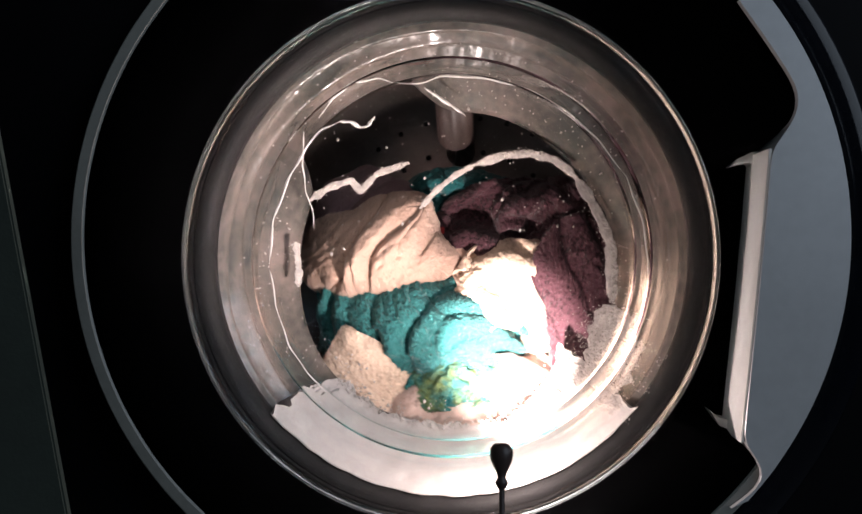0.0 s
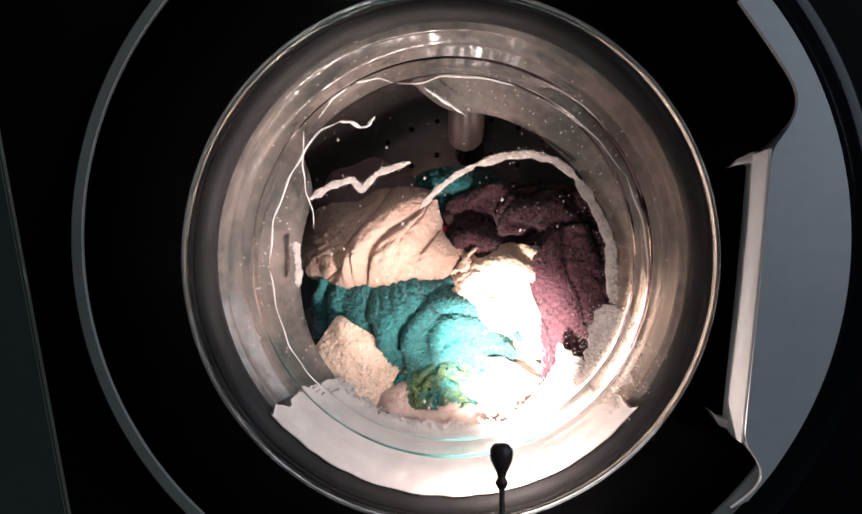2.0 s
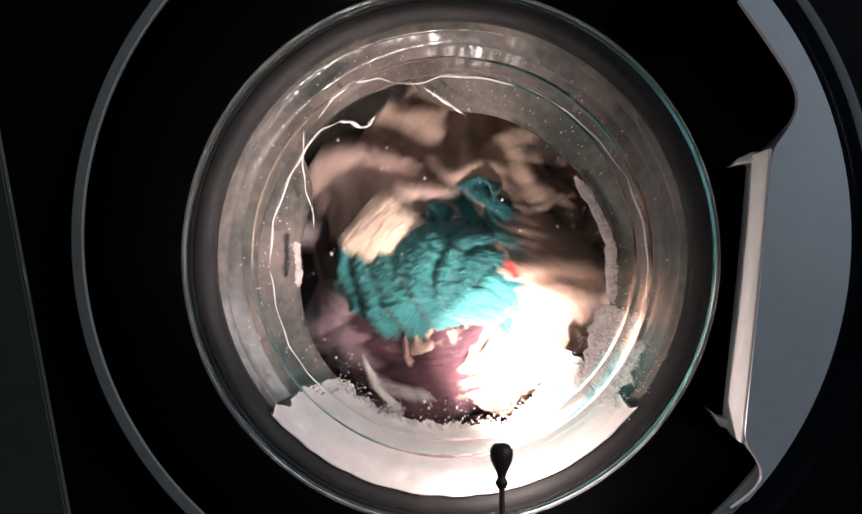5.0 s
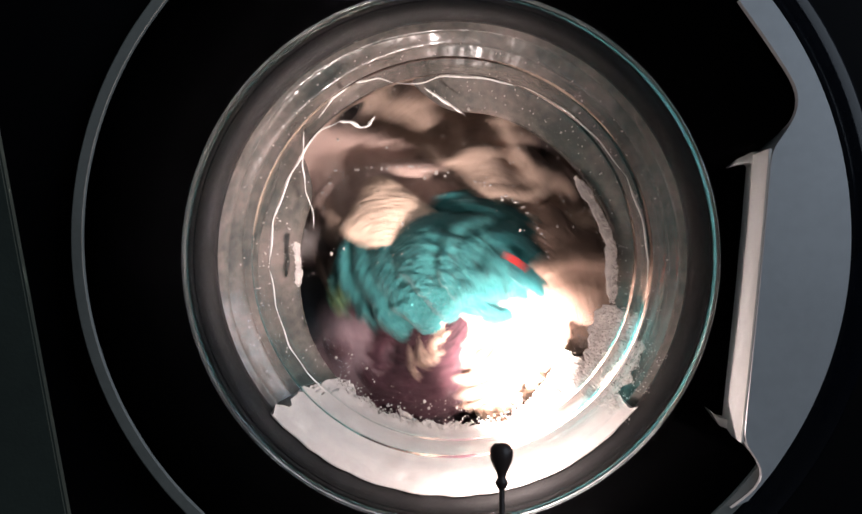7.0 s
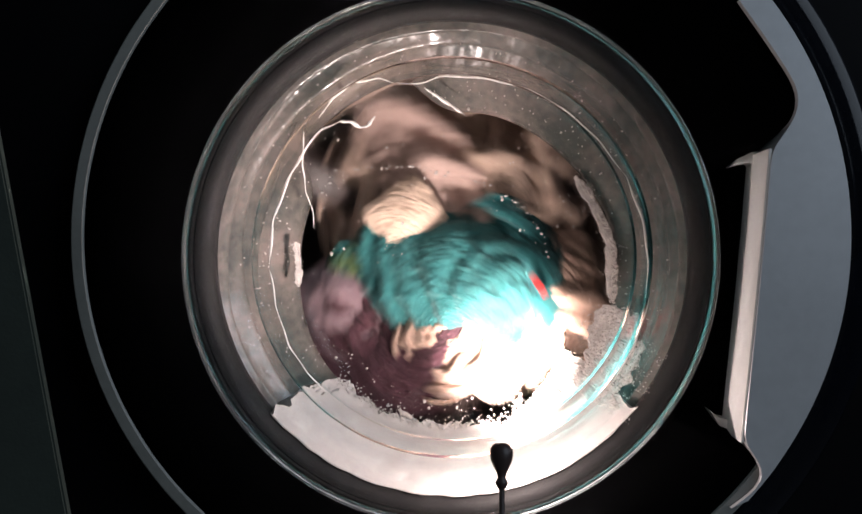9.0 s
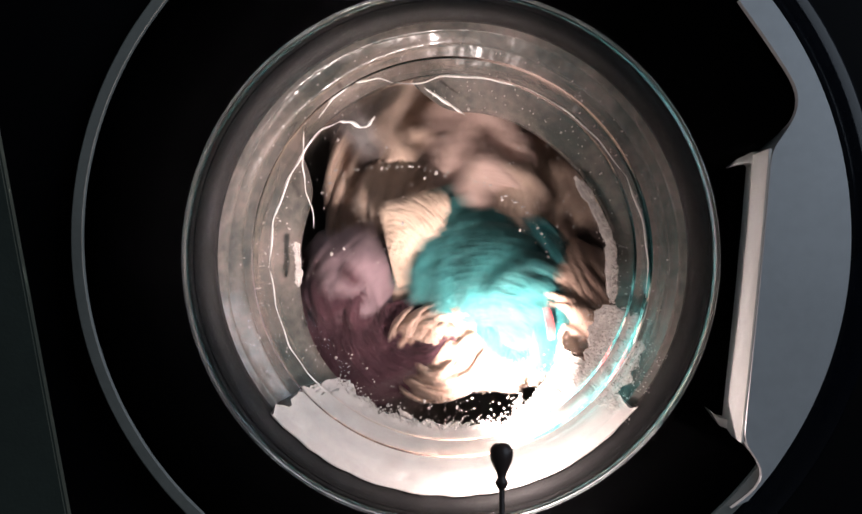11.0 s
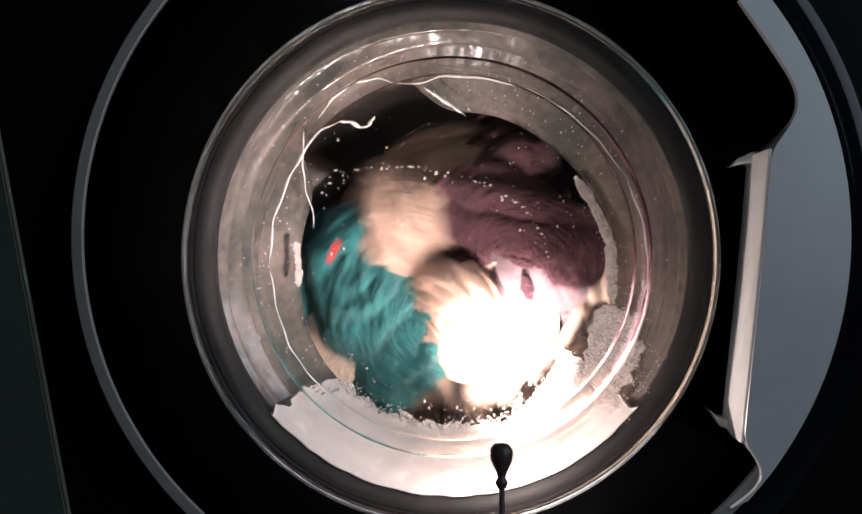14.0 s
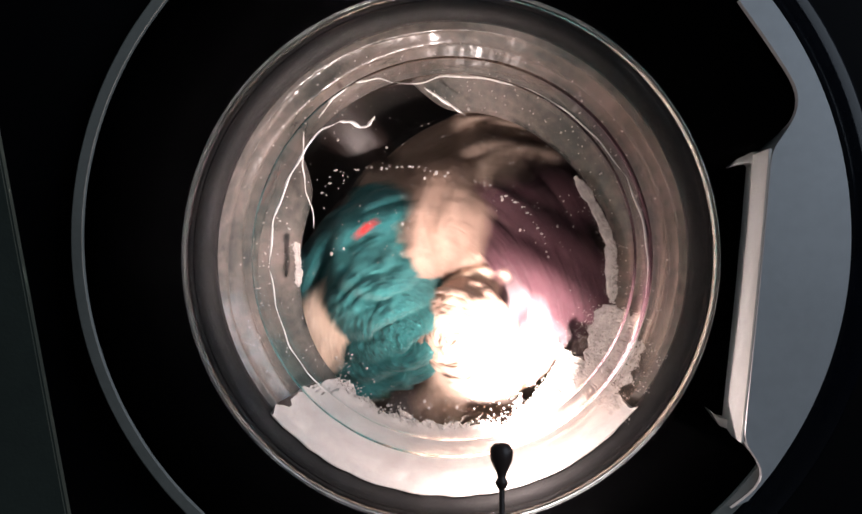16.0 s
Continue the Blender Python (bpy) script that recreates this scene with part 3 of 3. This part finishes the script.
def on_glass(name, points, width, material, label, category, n, seed, rear=False, rough=0.07, flat=0.13):
    """A bead of foam, water or imitated glint that clings to the glass, as a thing about the glass's axis."""
    rng = np.random.default_rng(seed)
    line = []
    for x, z in smooth_line(points, n, 14):
        r = math.hypot(x, z - AXIS.z)
        y = bowl_back(r) + 0.0008 if rear else front_depth(r) - 0.0004
        line.append((x, y, z - AXIS.z))
    u = np.linspace(0, 1, n)
    ends = np.clip(np.minimum(u, 1 - u) * 12, 0.3, 1)
    widths = width * ends * (1 + 0.45 * np.interp(u, np.linspace(0, 1, 13), rng.uniform(-1, 1, 13)))
    ob = tagged(new(name, tube(name, line, widths, material, 9, flat, rough, seed)), label, category)
    ob.location = AXIS
    return ob


def bubble_mesh(name, places, radii, squash, material):
    """Many small bubbles in one mesh."""
    bm = bmesh.new()
    bmesh.ops.create_icosphere(bm, subdivisions=1, radius=1.0)
    unit = np.array([v.co[:] for v in bm.verts])
    tris = np.array([[v.index for v in f.verts] for f in bm.faces])
    bm.free()
    places, radii = np.array(places), np.array(radii)
    verts = places[:, None, :] + unit[None] * radii[:, None, None] * np.array([1.0, squash, 1.0])
    faces = tris[None] + (np.arange(len(places)) * len(unit))[:, None, None]
    return mesh_of(name, verts.reshape(-1, 3), faces.reshape(-1, 3).tolist(), material)


def foam_band(points, width, label, count, seed, squash=0.45):
    """A streak of fine bubbles clinging to the rear of the glass."""
    rng = np.random.default_rng(seed)
    line = smooth_line(points, 200)
    step = np.gradient(line, axis=0)
    side = np.stack([-step[:, 1], step[:, 0]], 1) / (np.linalg.norm(step, axis=1, keepdims=True) + 1e-9)
    knots = np.linspace(0, 1, 14)
    swell = np.interp(np.linspace(0, 1, 200), knots, rng.uniform(0.6, 1.15, 14)) * np.clip(np.minimum(np.arange(200), 199 - np.arange(200)) / 14, 0.35, 1)
    places, radii = [], []
    for _ in range(int(count * 2.3)):
        k = rng.integers(0, 200)
        off = (rng.uniform(-0.85, 0.85) if rng.random() < 0.9 else rng.uniform(-1.4, 1.4)) * width * swell[k]
        x, z = line[k] + side[k] * off
        z -= AXIS.z
        r = rng.uniform(0.0003, 0.0008) * (1.35 if rng.random() < 0.08 else 1) * (1 if abs(off) < width * swell[k] * 0.8 else 0.6)
        places.append((x, bowl_back(math.hypot(x, z)) + 0.0006, z))
        radii.append(r)
    ob = tagged(new("foam_streak", bubble_mesh("foam_streak", places, radii, squash, M_FOAM_WET)), label, "foam")
    ob.location = AXIS
    spine = [(x, bowl_back(math.hypot(x, z - AXIS.z)) + 0.0008, z - AXIS.z) for x, z in line]
    if width < 0.01:
        part("paste", tube("paste", spine, width * swell * 0.85, M_FOAM_WET, 12, 0.10, 0.12, seed), ob)
    return ob


def foam_streaks():
    made = [foam_band([(-0.1096, 0.5950), (-0.0954, 0.6055), (-0.0785, 0.6108), (-0.0716, 0.6024), (-0.0581, 0.6161), (-0.0335, 0.6241)], 0.0034, "thin zigzag streak of soap foam on the glass", 420, 1),
            foam_band([(-0.0252, 0.5886), (-0.0122, 0.6027), (0.0030, 0.6141), (0.0180, 0.6216)], 0.0030, "short slanting streak of soap foam on the glass", 260, 2),
            foam_band([(0.0180, 0.6216), (0.0413, 0.6284), (0.0601, 0.6291), (0.0787, 0.6236), (0.0894, 0.6150), (0.0945, 0.6095)], 0.0042, "arched streak of bubbly soap foam on the glass", 420, 3)]
    foam_band([(0.0935, 0.6108), (0.1053, 0.5927), (0.1133, 0.5759), (0.1191, 0.5593), (0.1194, 0.5366), (0.1192, 0.5162)], 0.0046, "long upright streak of bubbly foam on the glass", 620, 4)
    foam_band([(-0.1209, 0.5617), (-0.1190, 0.5455), (-0.1184, 0.5276)], 0.0032, "short drip of soap foam on the glass", 180, 5)
    foam_band([(0.1171, 0.5140), (0.1176, 0.5002), (0.1140, 0.4848), (0.1070, 0.4682), (0.0934, 0.4533)], 0.0150, "broad smear of soap foam running into the pool", 4200, 6)
    return made


def glint_lines():
    # Glints along water edges and glass steps, shaped as pale tubes.
    for k, (pts, w) in enumerate((([(-0.0404, 0.6751), (-0.0277, 0.6764), (-0.0163, 0.6770), (-0.0124, 0.6801), (-0.0064, 0.6809), (0.0244, 0.6787), (0.0555, 0.6696), (0.0823, 0.6536), (0.1047, 0.6322), (0.1226, 0.6051)], 0.00038), ([(0.1226, 0.6051), (0.1331, 0.5754), (0.1364, 0.5453), (0.1334, 0.5159), (0.1250, 0.4904), (0.1105, 0.4665)], 0.00045), ([(-0.0194, 0.6751), (-0.0106, 0.6708), (-0.0006, 0.6648), (0.0098, 0.6582)], 0.0010),
                                  ([(-0.1025, 0.6386), (-0.1096, 0.6182), (-0.1109, 0.5992), (-0.1067, 0.5850), (-0.1066, 0.5723)], 0.00042), ([(-0.1316, 0.5450), (-0.1290, 0.5770), (-0.1180, 0.6073), (-0.1043, 0.6299), (-0.0949, 0.6415), (-0.0817, 0.6497)], 0.00038), ([(-0.1311, 0.5410), (-0.1265, 0.5130), (-0.1161, 0.4855), (-0.1023, 0.4657), (-0.0897, 0.4529)], 0.0003), ([(-0.0923, 0.6485), (-0.0810, 0.6605), (-0.0668, 0.6703), (-0.0489, 0.6760), (-0.0404, 0.6751)], 0.00042), ([(-0.0817, 0.6497), (-0.0743, 0.6512), (-0.0693, 0.6483), (-0.0641, 0.6494), (-0.0577, 0.6563)], 0.0012))):
        on_glass("glint_line", pts, w, M_WATER_GLINT, "thin pale line for bright glints at wet edges of the glass bowl", "water", 90, 20 + k, False, 0.1, 0.7)


def droplets():
    """Fine drops of suds on the glass."""
    rng = np.random.default_rng(4)
    bm = bmesh.new()
    for k in range(230):
        a, r = rng.uniform(0.05, 3.3), 0.128 * math.sqrt(rng.uniform(0.08, 1))
        if k > 150:
            a, r = rng.uniform(3.7, 5.6), rng.uniform(0.108, 0.121)
        s = rng.uniform(0.00025, 0.0006) * (2.4 if rng.random() < 0.16 else 1)
        x, z = r * math.cos(a), r * math.sin(a)
        bmesh.ops.create_icosphere(bm, subdivisions=1, radius=s, matrix=Matrix.Translation((x, bowl_back(r) + 0.0004, z)) @ Matrix.Diagonal((1, 0.6, rng.uniform(0.9, 1.5), 1)))
    for k in range(300):
        a, r = rng.uniform(-0.6, 3.9), rng.uniform(0.122, 0.1435)
        s = rng.uniform(0.00025, 0.0006)
        bmesh.ops.create_icosphere(bm, subdivisions=1, radius=s, matrix=Matrix.Translation((r * math.cos(a), front_depth(r) - 0.0002, r * math.sin(a))))
    me = bpy.data.meshes.new("suds_drops")
    bm.to_mesh(me)
    bm.free()
    me.materials.append(M_FOAM_WET)
    ob = tagged(new("suds_drops", me), "fine drops of suds scattered on the glass", "drops", kind="stuff")
    ob.location = AXIS


def suds_beads():
    """Bubbles that the turning load leaves on the glass."""
    rng = np.random.default_rng(9)
    bm = bmesh.new()
    for x, z in smooth_line([(-0.1015, 0.6024), (-0.0910, 0.6140), (-0.0741, 0.6197), (-0.0443, 0.6220), (-0.0099, 0.6168), (0.0243, 0.6067), (0.0520, 0.5915), (0.0688, 0.5702), (0.0772, 0.5447)], 64):
        if rng.random() < 0.3:
            continue
        x, z = x + rng.normal(0, 0.0011), z - AXIS.z + rng.normal(0, 0.0014)
        s = rng.uniform(0.0004, 0.0011)
        bmesh.ops.create_icosphere(bm, subdivisions=1, radius=s, matrix=Matrix.Translation((x, bowl_back(math.hypot(x, z)) + 0.0005, z)) @ Matrix.Diagonal((rng.uniform(1, 1.8), 0.5, 1, 1)))
    me = bpy.data.meshes.new("soap_bubbles")
    bm.to_mesh(me)
    bm.free()
    me.materials.append(M_FOAM)
    ob = tagged(new("soap_bubbles", me), "loose row of fine soap bubbles on the glass", "bubbles", kind="stuff")
    ob.location = AXIS
    return ob


# ---- laundry ----
PERIOD, TURN_AT = 1.88, 12.17
LOAD = {}


def laundry():
    def add(key, name, label, mat, w, h, shrink, depth, seed, **more):
        LOAD[key] = tagged(new(name, crumple(name, mat, w, h, shrink, depth, seed, **more)), label, "laundry", group="laundry in the drum")

    def heap(key, name, label, mat, w, h, depth, seed, folds, **more):
        LOAD[key] = tagged(new(name, drape(name, mat, w, h, depth, seed, folds, **more)), label, "laundry", group="laundry in the drum")

    heap("teal", "towel", "wet teal terry towel crumpled in folds", M_TEAL, 0.170, 0.108, 0.020, 6, [(0.019, 0.015, 68), (0.013, 0.0085, 30), (0.0075, 0.0030, 55)], hub=(0.036, -0.012), pile=0.00060)
    add("teal_b", "towel", "deep teal terry towel with a red label", M_TEAL2, 0.15, 0.14, (0.80, 0.66), 0.016, 5, n=28, lean=60)
    heap("beige", "sweater", "beige knitted garment crumpled against the glass", M_BEIGE, 0.138, 0.092, 0.020, 7, [(0.028, 0.015, 132), (0.016, 0.0075, 160), (0.009, 0.0028, 110)], pile=0.00036)
    add("knit", "cardigan", "beige ribbed cardigan rolled in tight folds", M_BEIGE, 0.135, 0.105, (0.56, 0.74), 0.018, 8, n=44, lean=10, pile=0.0003, stiff=0.3, pleat=(0.010, 0.0034, 20))
    add("cream", "towel", "cream terry towel lit by the lamp", M_CREAM, 0.12, 0.14, (0.84, 0.74), 0.014, 11, n=26, lean=70)
    add("cream_b", "washcloth", "pale beige terry washcloth at the foam", M_CREAM, 0.075, 0.060, (0.96, 0.94), 0.007, 13, n=28, stiff=0.8, round_off=9, pile=0.00022, pleat=(0.040, 0.001, 70))
    heap("plum", "towel", "plum terry towel hanging in folds", M_PURPLE, 0.078, 0.142, 0.018, 17, [(0.034, 0.011, 10), (0.016, 0.005, 50), (0.009, 0.0025, 80)], pile=0.0008, dome=0.3)
    add("plum_b", "towel", "dark plum terry towel in loose folds", M_PURPLE, 0.14, 0.15, (0.72, 0.46), 0.019, 19, n=38, lean=90, pleat=(0.026, 0.005, 85))
    add("plum_c", "towel", "dark plum bath towel deep in the drum", M_PURPLE, 0.20, 0.19, (0.78, 0.66), 0.018, 43, n=32, lean=40)
    heap("mauve", "shirt", "mauve jersey shirt in soft folds", M_MAUVE, 0.118, 0.084, 0.015, 23, [(0.032, 0.008, 100), (0.017, 0.004, 40)], pile=0.0001)
    add("taupe", "shirt", "tan jersey shirt behind the towels", M_TAUPE, 0.38, 0.38, (0.71, 0.66), 0.022, 29, n=60, pile=0.0001, pleat=(0.026, 0.005, 75))
    add("print", "leggings", "teal and yellow patterned leggings above the foam", M_PRINT, 0.10, 0.055, (0.72, 0.7), 0.007, 31, pleat=(0.012, 0.0025, 60))
    add("pink", "shirt", "pale pink cotton shirt wet at the foam", M_PINK, 0.27, 0.12, (0.82, 0.70), 0.011, 37, n=40, pile=0.0002)
    tag = part("care_label", box("care_label", (0.017, 0.0012, 0.006), M_LABEL, 0.0004), LOAD["teal_b"], "red woven label")
    tag.location = (0.02, -0.022, 0.01)


# resting places: x, y, z and turn
REST = {
    "plum_c": (0.0560, 0.172, 0.5500, 0),
    "teal": (-0.0425, 0.136, 0.4870, 4),
    "teal_b": (0.0040, 0.200, 0.5830, 185),
    "beige": (-0.0640, 0.135, 0.5590, -14),
    "knit": (-0.0130, 0.158, 0.5255, 0),
    "cream": (0.0460, 0.150, 0.5060, 0),
    "cream_b": (-0.0790, 0.121, 0.4600, 32),
    "plum": (0.1030, 0.142, 0.4980, -5),
    "plum_b": (0.0880, 0.166, 0.5760, 0),
    "mauve": (-0.0820, 0.190, 0.5919, -25),
    "taupe": (0.0140, 0.215, 0.4724, 0),
    "print": (-0.0089, 0.128, 0.4460, 0),
    "pink": (-0.0025, 0.134, 0.4244, 0),
}

# the way of each piece in one turn of the load: depth, then part of the turn, x and z
TUMBLE = {
    "plum_c": (0.16, [(0, 0.061, 0.600), (0.1, 0.103, 0.507), (0.21, -0.013, 0.469), (0.31, -0.065, 0.469), (0.44, -0.098, 0.506), (0.52, -0.089, 0.549), (0.64, -0.060, 0.591), (0.75, -0.013, 0.603), (0.91, 0.047, 0.595)]),
    "teal": (0.1335, [(0, -0.068, 0.508), (0.21, -0.021, 0.538), (0.31, -0.003, 0.532), (0.44, 0.047, 0.531), (0.52, 0.015, 0.504), (0.64, 0.011, 0.472), (0.75, -0.034, 0.465), (0.91, -0.061, 0.477)]),
    "teal_b": (0.137, [(0, -0.090, 0.540), (0.1, -0.049, 0.567), (0.21, 0.011, 0.553), (0.31, 0.047, 0.540), (0.44, 0.065, 0.490), (0.52, 0.005, 0.449), (0.64, -0.049, 0.448), (0.75, -0.081, 0.471), (0.91, -0.099, 0.512)]),
    "knit": (0.131, [(0, 0.006, 0.494), (0.21, 0.011, 0.468), (0.31, -0.009, 0.472), (0.44, -0.022, 0.472), (0.52, -0.057, 0.485), (0.64, -0.058, 0.502), (0.75, -0.055, 0.517), (0.91, -0.030, 0.527)]),
    "beige": (0.142, [(0, -0.039, 0.576), (0.21, 0.078, 0.551), (0.31, 0.100, 0.509), (0.44, 0.091, 0.482), (0.52, 0.060, 0.445), (0.64, 0.006, 0.424), (0.75, -0.104, 0.494), (0.91, -0.086, 0.563)]),
    "cream_b": (0.144, [(0, -0.106, 0.470), (0.1, -0.106, 0.535), (0.21, -0.064, 0.574), (0.31, -0.036, 0.576), (0.44, -0.022, 0.556), (0.52, -0.014, 0.556), (0.64, 0.040, 0.565), (0.75, 0.092, 0.512), (0.83, 0.011, 0.427), (0.91, -0.111, 0.449)]),
    "plum": (0.150, [(0, 0.061, 0.576), (0.1, 0.096, 0.490), (0.21, -0.012, 0.441), (0.31, -0.058, 0.450), (0.44, -0.089, 0.489), (0.52, -0.098, 0.535), (0.64, -0.072, 0.567), (0.75, -0.040, 0.579), (0.91, 0.038, 0.567)]),
    "plum_b": (0.160, [(0, 0.079, 0.535), (0.1, 0.061, 0.448), (0.21, -0.064, 0.432), (0.31, -0.097, 0.483), (0.44, -0.088, 0.535), (0.52, -0.072, 0.568), (0.64, -0.022, 0.581), (0.75, 0.033, 0.563), (0.91, 0.072, 0.540)]),
    "mauve": (0.153, [(0, 0.074, 0.526), (0.1, 0.061, 0.471), (0.21, -0.059, 0.447), (0.31, -0.096, 0.493), (0.44, -0.078, 0.544), (0.52, -0.071, 0.570), (0.64, -0.031, 0.581), (0.75, 0.040, 0.565), (0.91, 0.063, 0.540)]),
    "taupe": (0.178, [(0, 0.010, 0.525), (0.21, 0.015, 0.568), (0.31, 0.015, 0.573), (0.44, 0.010, 0.568), (0.52, 0.019, 0.563), (0.64, 0.024, 0.549), (0.75, 0.015, 0.513), (0.91, 0.005, 0.510)]),
    "cream": (0.149, [(0, 0.027, 0.490), (0.21, 0.033, 0.467), (0.31, 0.047, 0.485), (0.44, 0.033, 0.490), (0.52, 0.045, 0.490), (0.64, 0.033, 0.485), (0.75, 0.047, 0.508), (0.91, 0.033, 0.494)]),
    "print": (0.162, [(0, -0.057, 0.454), (0.21, -0.066, 0.494), (0.31, -0.085, 0.526), (0.44, 0.033, 0.571), (0.52, 0.073, 0.549), (0.64, 0.060, 0.450), (0.75, 0.002, 0.434), (0.91, -0.039, 0.445)]),
    "pink": (0.166, [(0, -0.098, 0.459), (0.21, -0.051, 0.582), (0.31, -0.004, 0.591), (0.44, 0.061, 0.572), (0.52, 0.089, 0.544), (0.64, 0.080, 0.507), (0.75, 0.057, 0.447), (0.83, -0.013, 0.423), (0.91, -0.060, 0.422)]),
}


# degrees by which a piece lies turned in the load, and how far it rocks away from the glass (or towards it) in each turn
SPIN = {"teal": -55}
ROCK = {"teal": 0.011, "teal_b": 0.008, "knit": -0.008}


def phase(t):
    """Turns of the load: at rest till 4.3 s, then one turn every PERIOD seconds."""
    if t >= 5.6:
        return (t - TURN_AT) / PERIOD
    p1 = (5.6 - TURN_AT) / PERIOD
    u = max(0.0, (t - 4.3) / 1.3)
    p0 = p1 - 0.5 * 1.3 / PERIOD
    return p0 + (p1 - p0) * u * u


def tumble(key, p):
    """Place in the drum at p turns, along a closed smooth curve."""
    depth, pts = TUMBLE[key]
    u, n = p % 1.0, len(pts)
    depth += ROCK.get(key, 0.0) * (0.5 - 0.5 * math.cos(math.tau * (u - 0.22)))
    i = max(k for k in range(n) if pts[k][0] <= u)
    q = [(pts[(i + d) % n][0] + (i + d) // n, Vector((pts[(i + d) % n][1], depth, pts[(i + d) % n][2]))) for d in (-1, 0, 1, 2)]
    h = q[2][0] - q[1][0]
    m1, m2 = (q[2][1] - q[0][1]) / (q[2][0] - q[0][0]) * h * 0.8, (q[3][1] - q[1][1]) / (q[3][0] - q[1][0]) * h * 0.8
    s = (u - q[1][0]) / h
    return q[1][1] * (2 * s ** 3 - 3 * s * s + 1) + m1 * (s ** 3 - 2 * s * s + s) + q[2][1] * (3 * s * s - 2 * s ** 3) + m2 * (s ** 3 - s * s)


def settle(t):
    """Degrees by which the load still hangs back while it swings to rest."""
    return -4.8 * max(0.0, 1 - t / 0.4) ** 2


def motions():
    times = [0.0, 0.1, 0.2, 0.3, 0.4, 0.5, 4.2] + [round(4.3 + 0.1 * i, 1) for i in range(118)]
    p0 = phase(0.0)
    for key, ob in LOAD.items():
        x, y, z, r = REST[key]
        rows = []
        for t in times:
            w = min(1.0, max(0.0, (t - 4.3) / 0.9))
            w = w * w * (3 - 2 * w)
            at = Vector((x, y, z)).lerp(tumble(key, phase(t)), w)
            roll_back = pose(*AXIS, 0, settle(t), 0) @ Matrix.Translation(-AXIS)
            rows.append((t, roll_back @ pose(*at, 0, r * (1 - w) + SPIN.get(key, 0) * w + 360 * (phase(t) - p0), 0)))
        walk(ob, rows)
    # the laundry wipes three streaks round and down behind the foam
    for ob, turn, fall in zip(STREAKS, (-125, -165, 120), (0.050, 0.085, 0.055)):
        down = AXIS + Vector((0, 0.004, -fall))
        mid = AXIS.lerp(down, 0.5)
        walk(ob, [(0.0, pose(*AXIS, 0, -0.6, 0)), (1.2, pose(*AXIS)), (4.3, pose(*AXIS)), (4.8, pose(*mid, 0, turn * 0.5, 0)), (5.3, pose(*down, 0, turn, 0)), (16.0, pose(*down, 0, turn, 0))])
    walk(DRUM, [(t, pose(0, 0.13, AXIS.z, 0, settle(t) + 360 * (phase(t) - p0), 0)) for t in times])
    low = AXIS + Vector((0, 0.004, -0.085))
    walk(BEADS, [(0.0, pose(*low, 0, 180, 0)), (5.4, pose(*low, 0, 180, 0)), (5.8, pose(*AXIS.lerp(low, 0.6), 0, 120, 0)), (6.3, pose(*AXIS.lerp(low, 0.2), 0, 45, 0)), (6.8, pose(*AXIS)), (16.0, pose(*AXIS))])


room()
MACHINE = washing_machine()
door(MACHINE)
DRUM = drum(MACHINE)
lamp()
board()
foam_pool()
STREAKS = foam_streaks()
glint_lines()
droplets()
BEADS = suds_beads()
laundry()
motions()
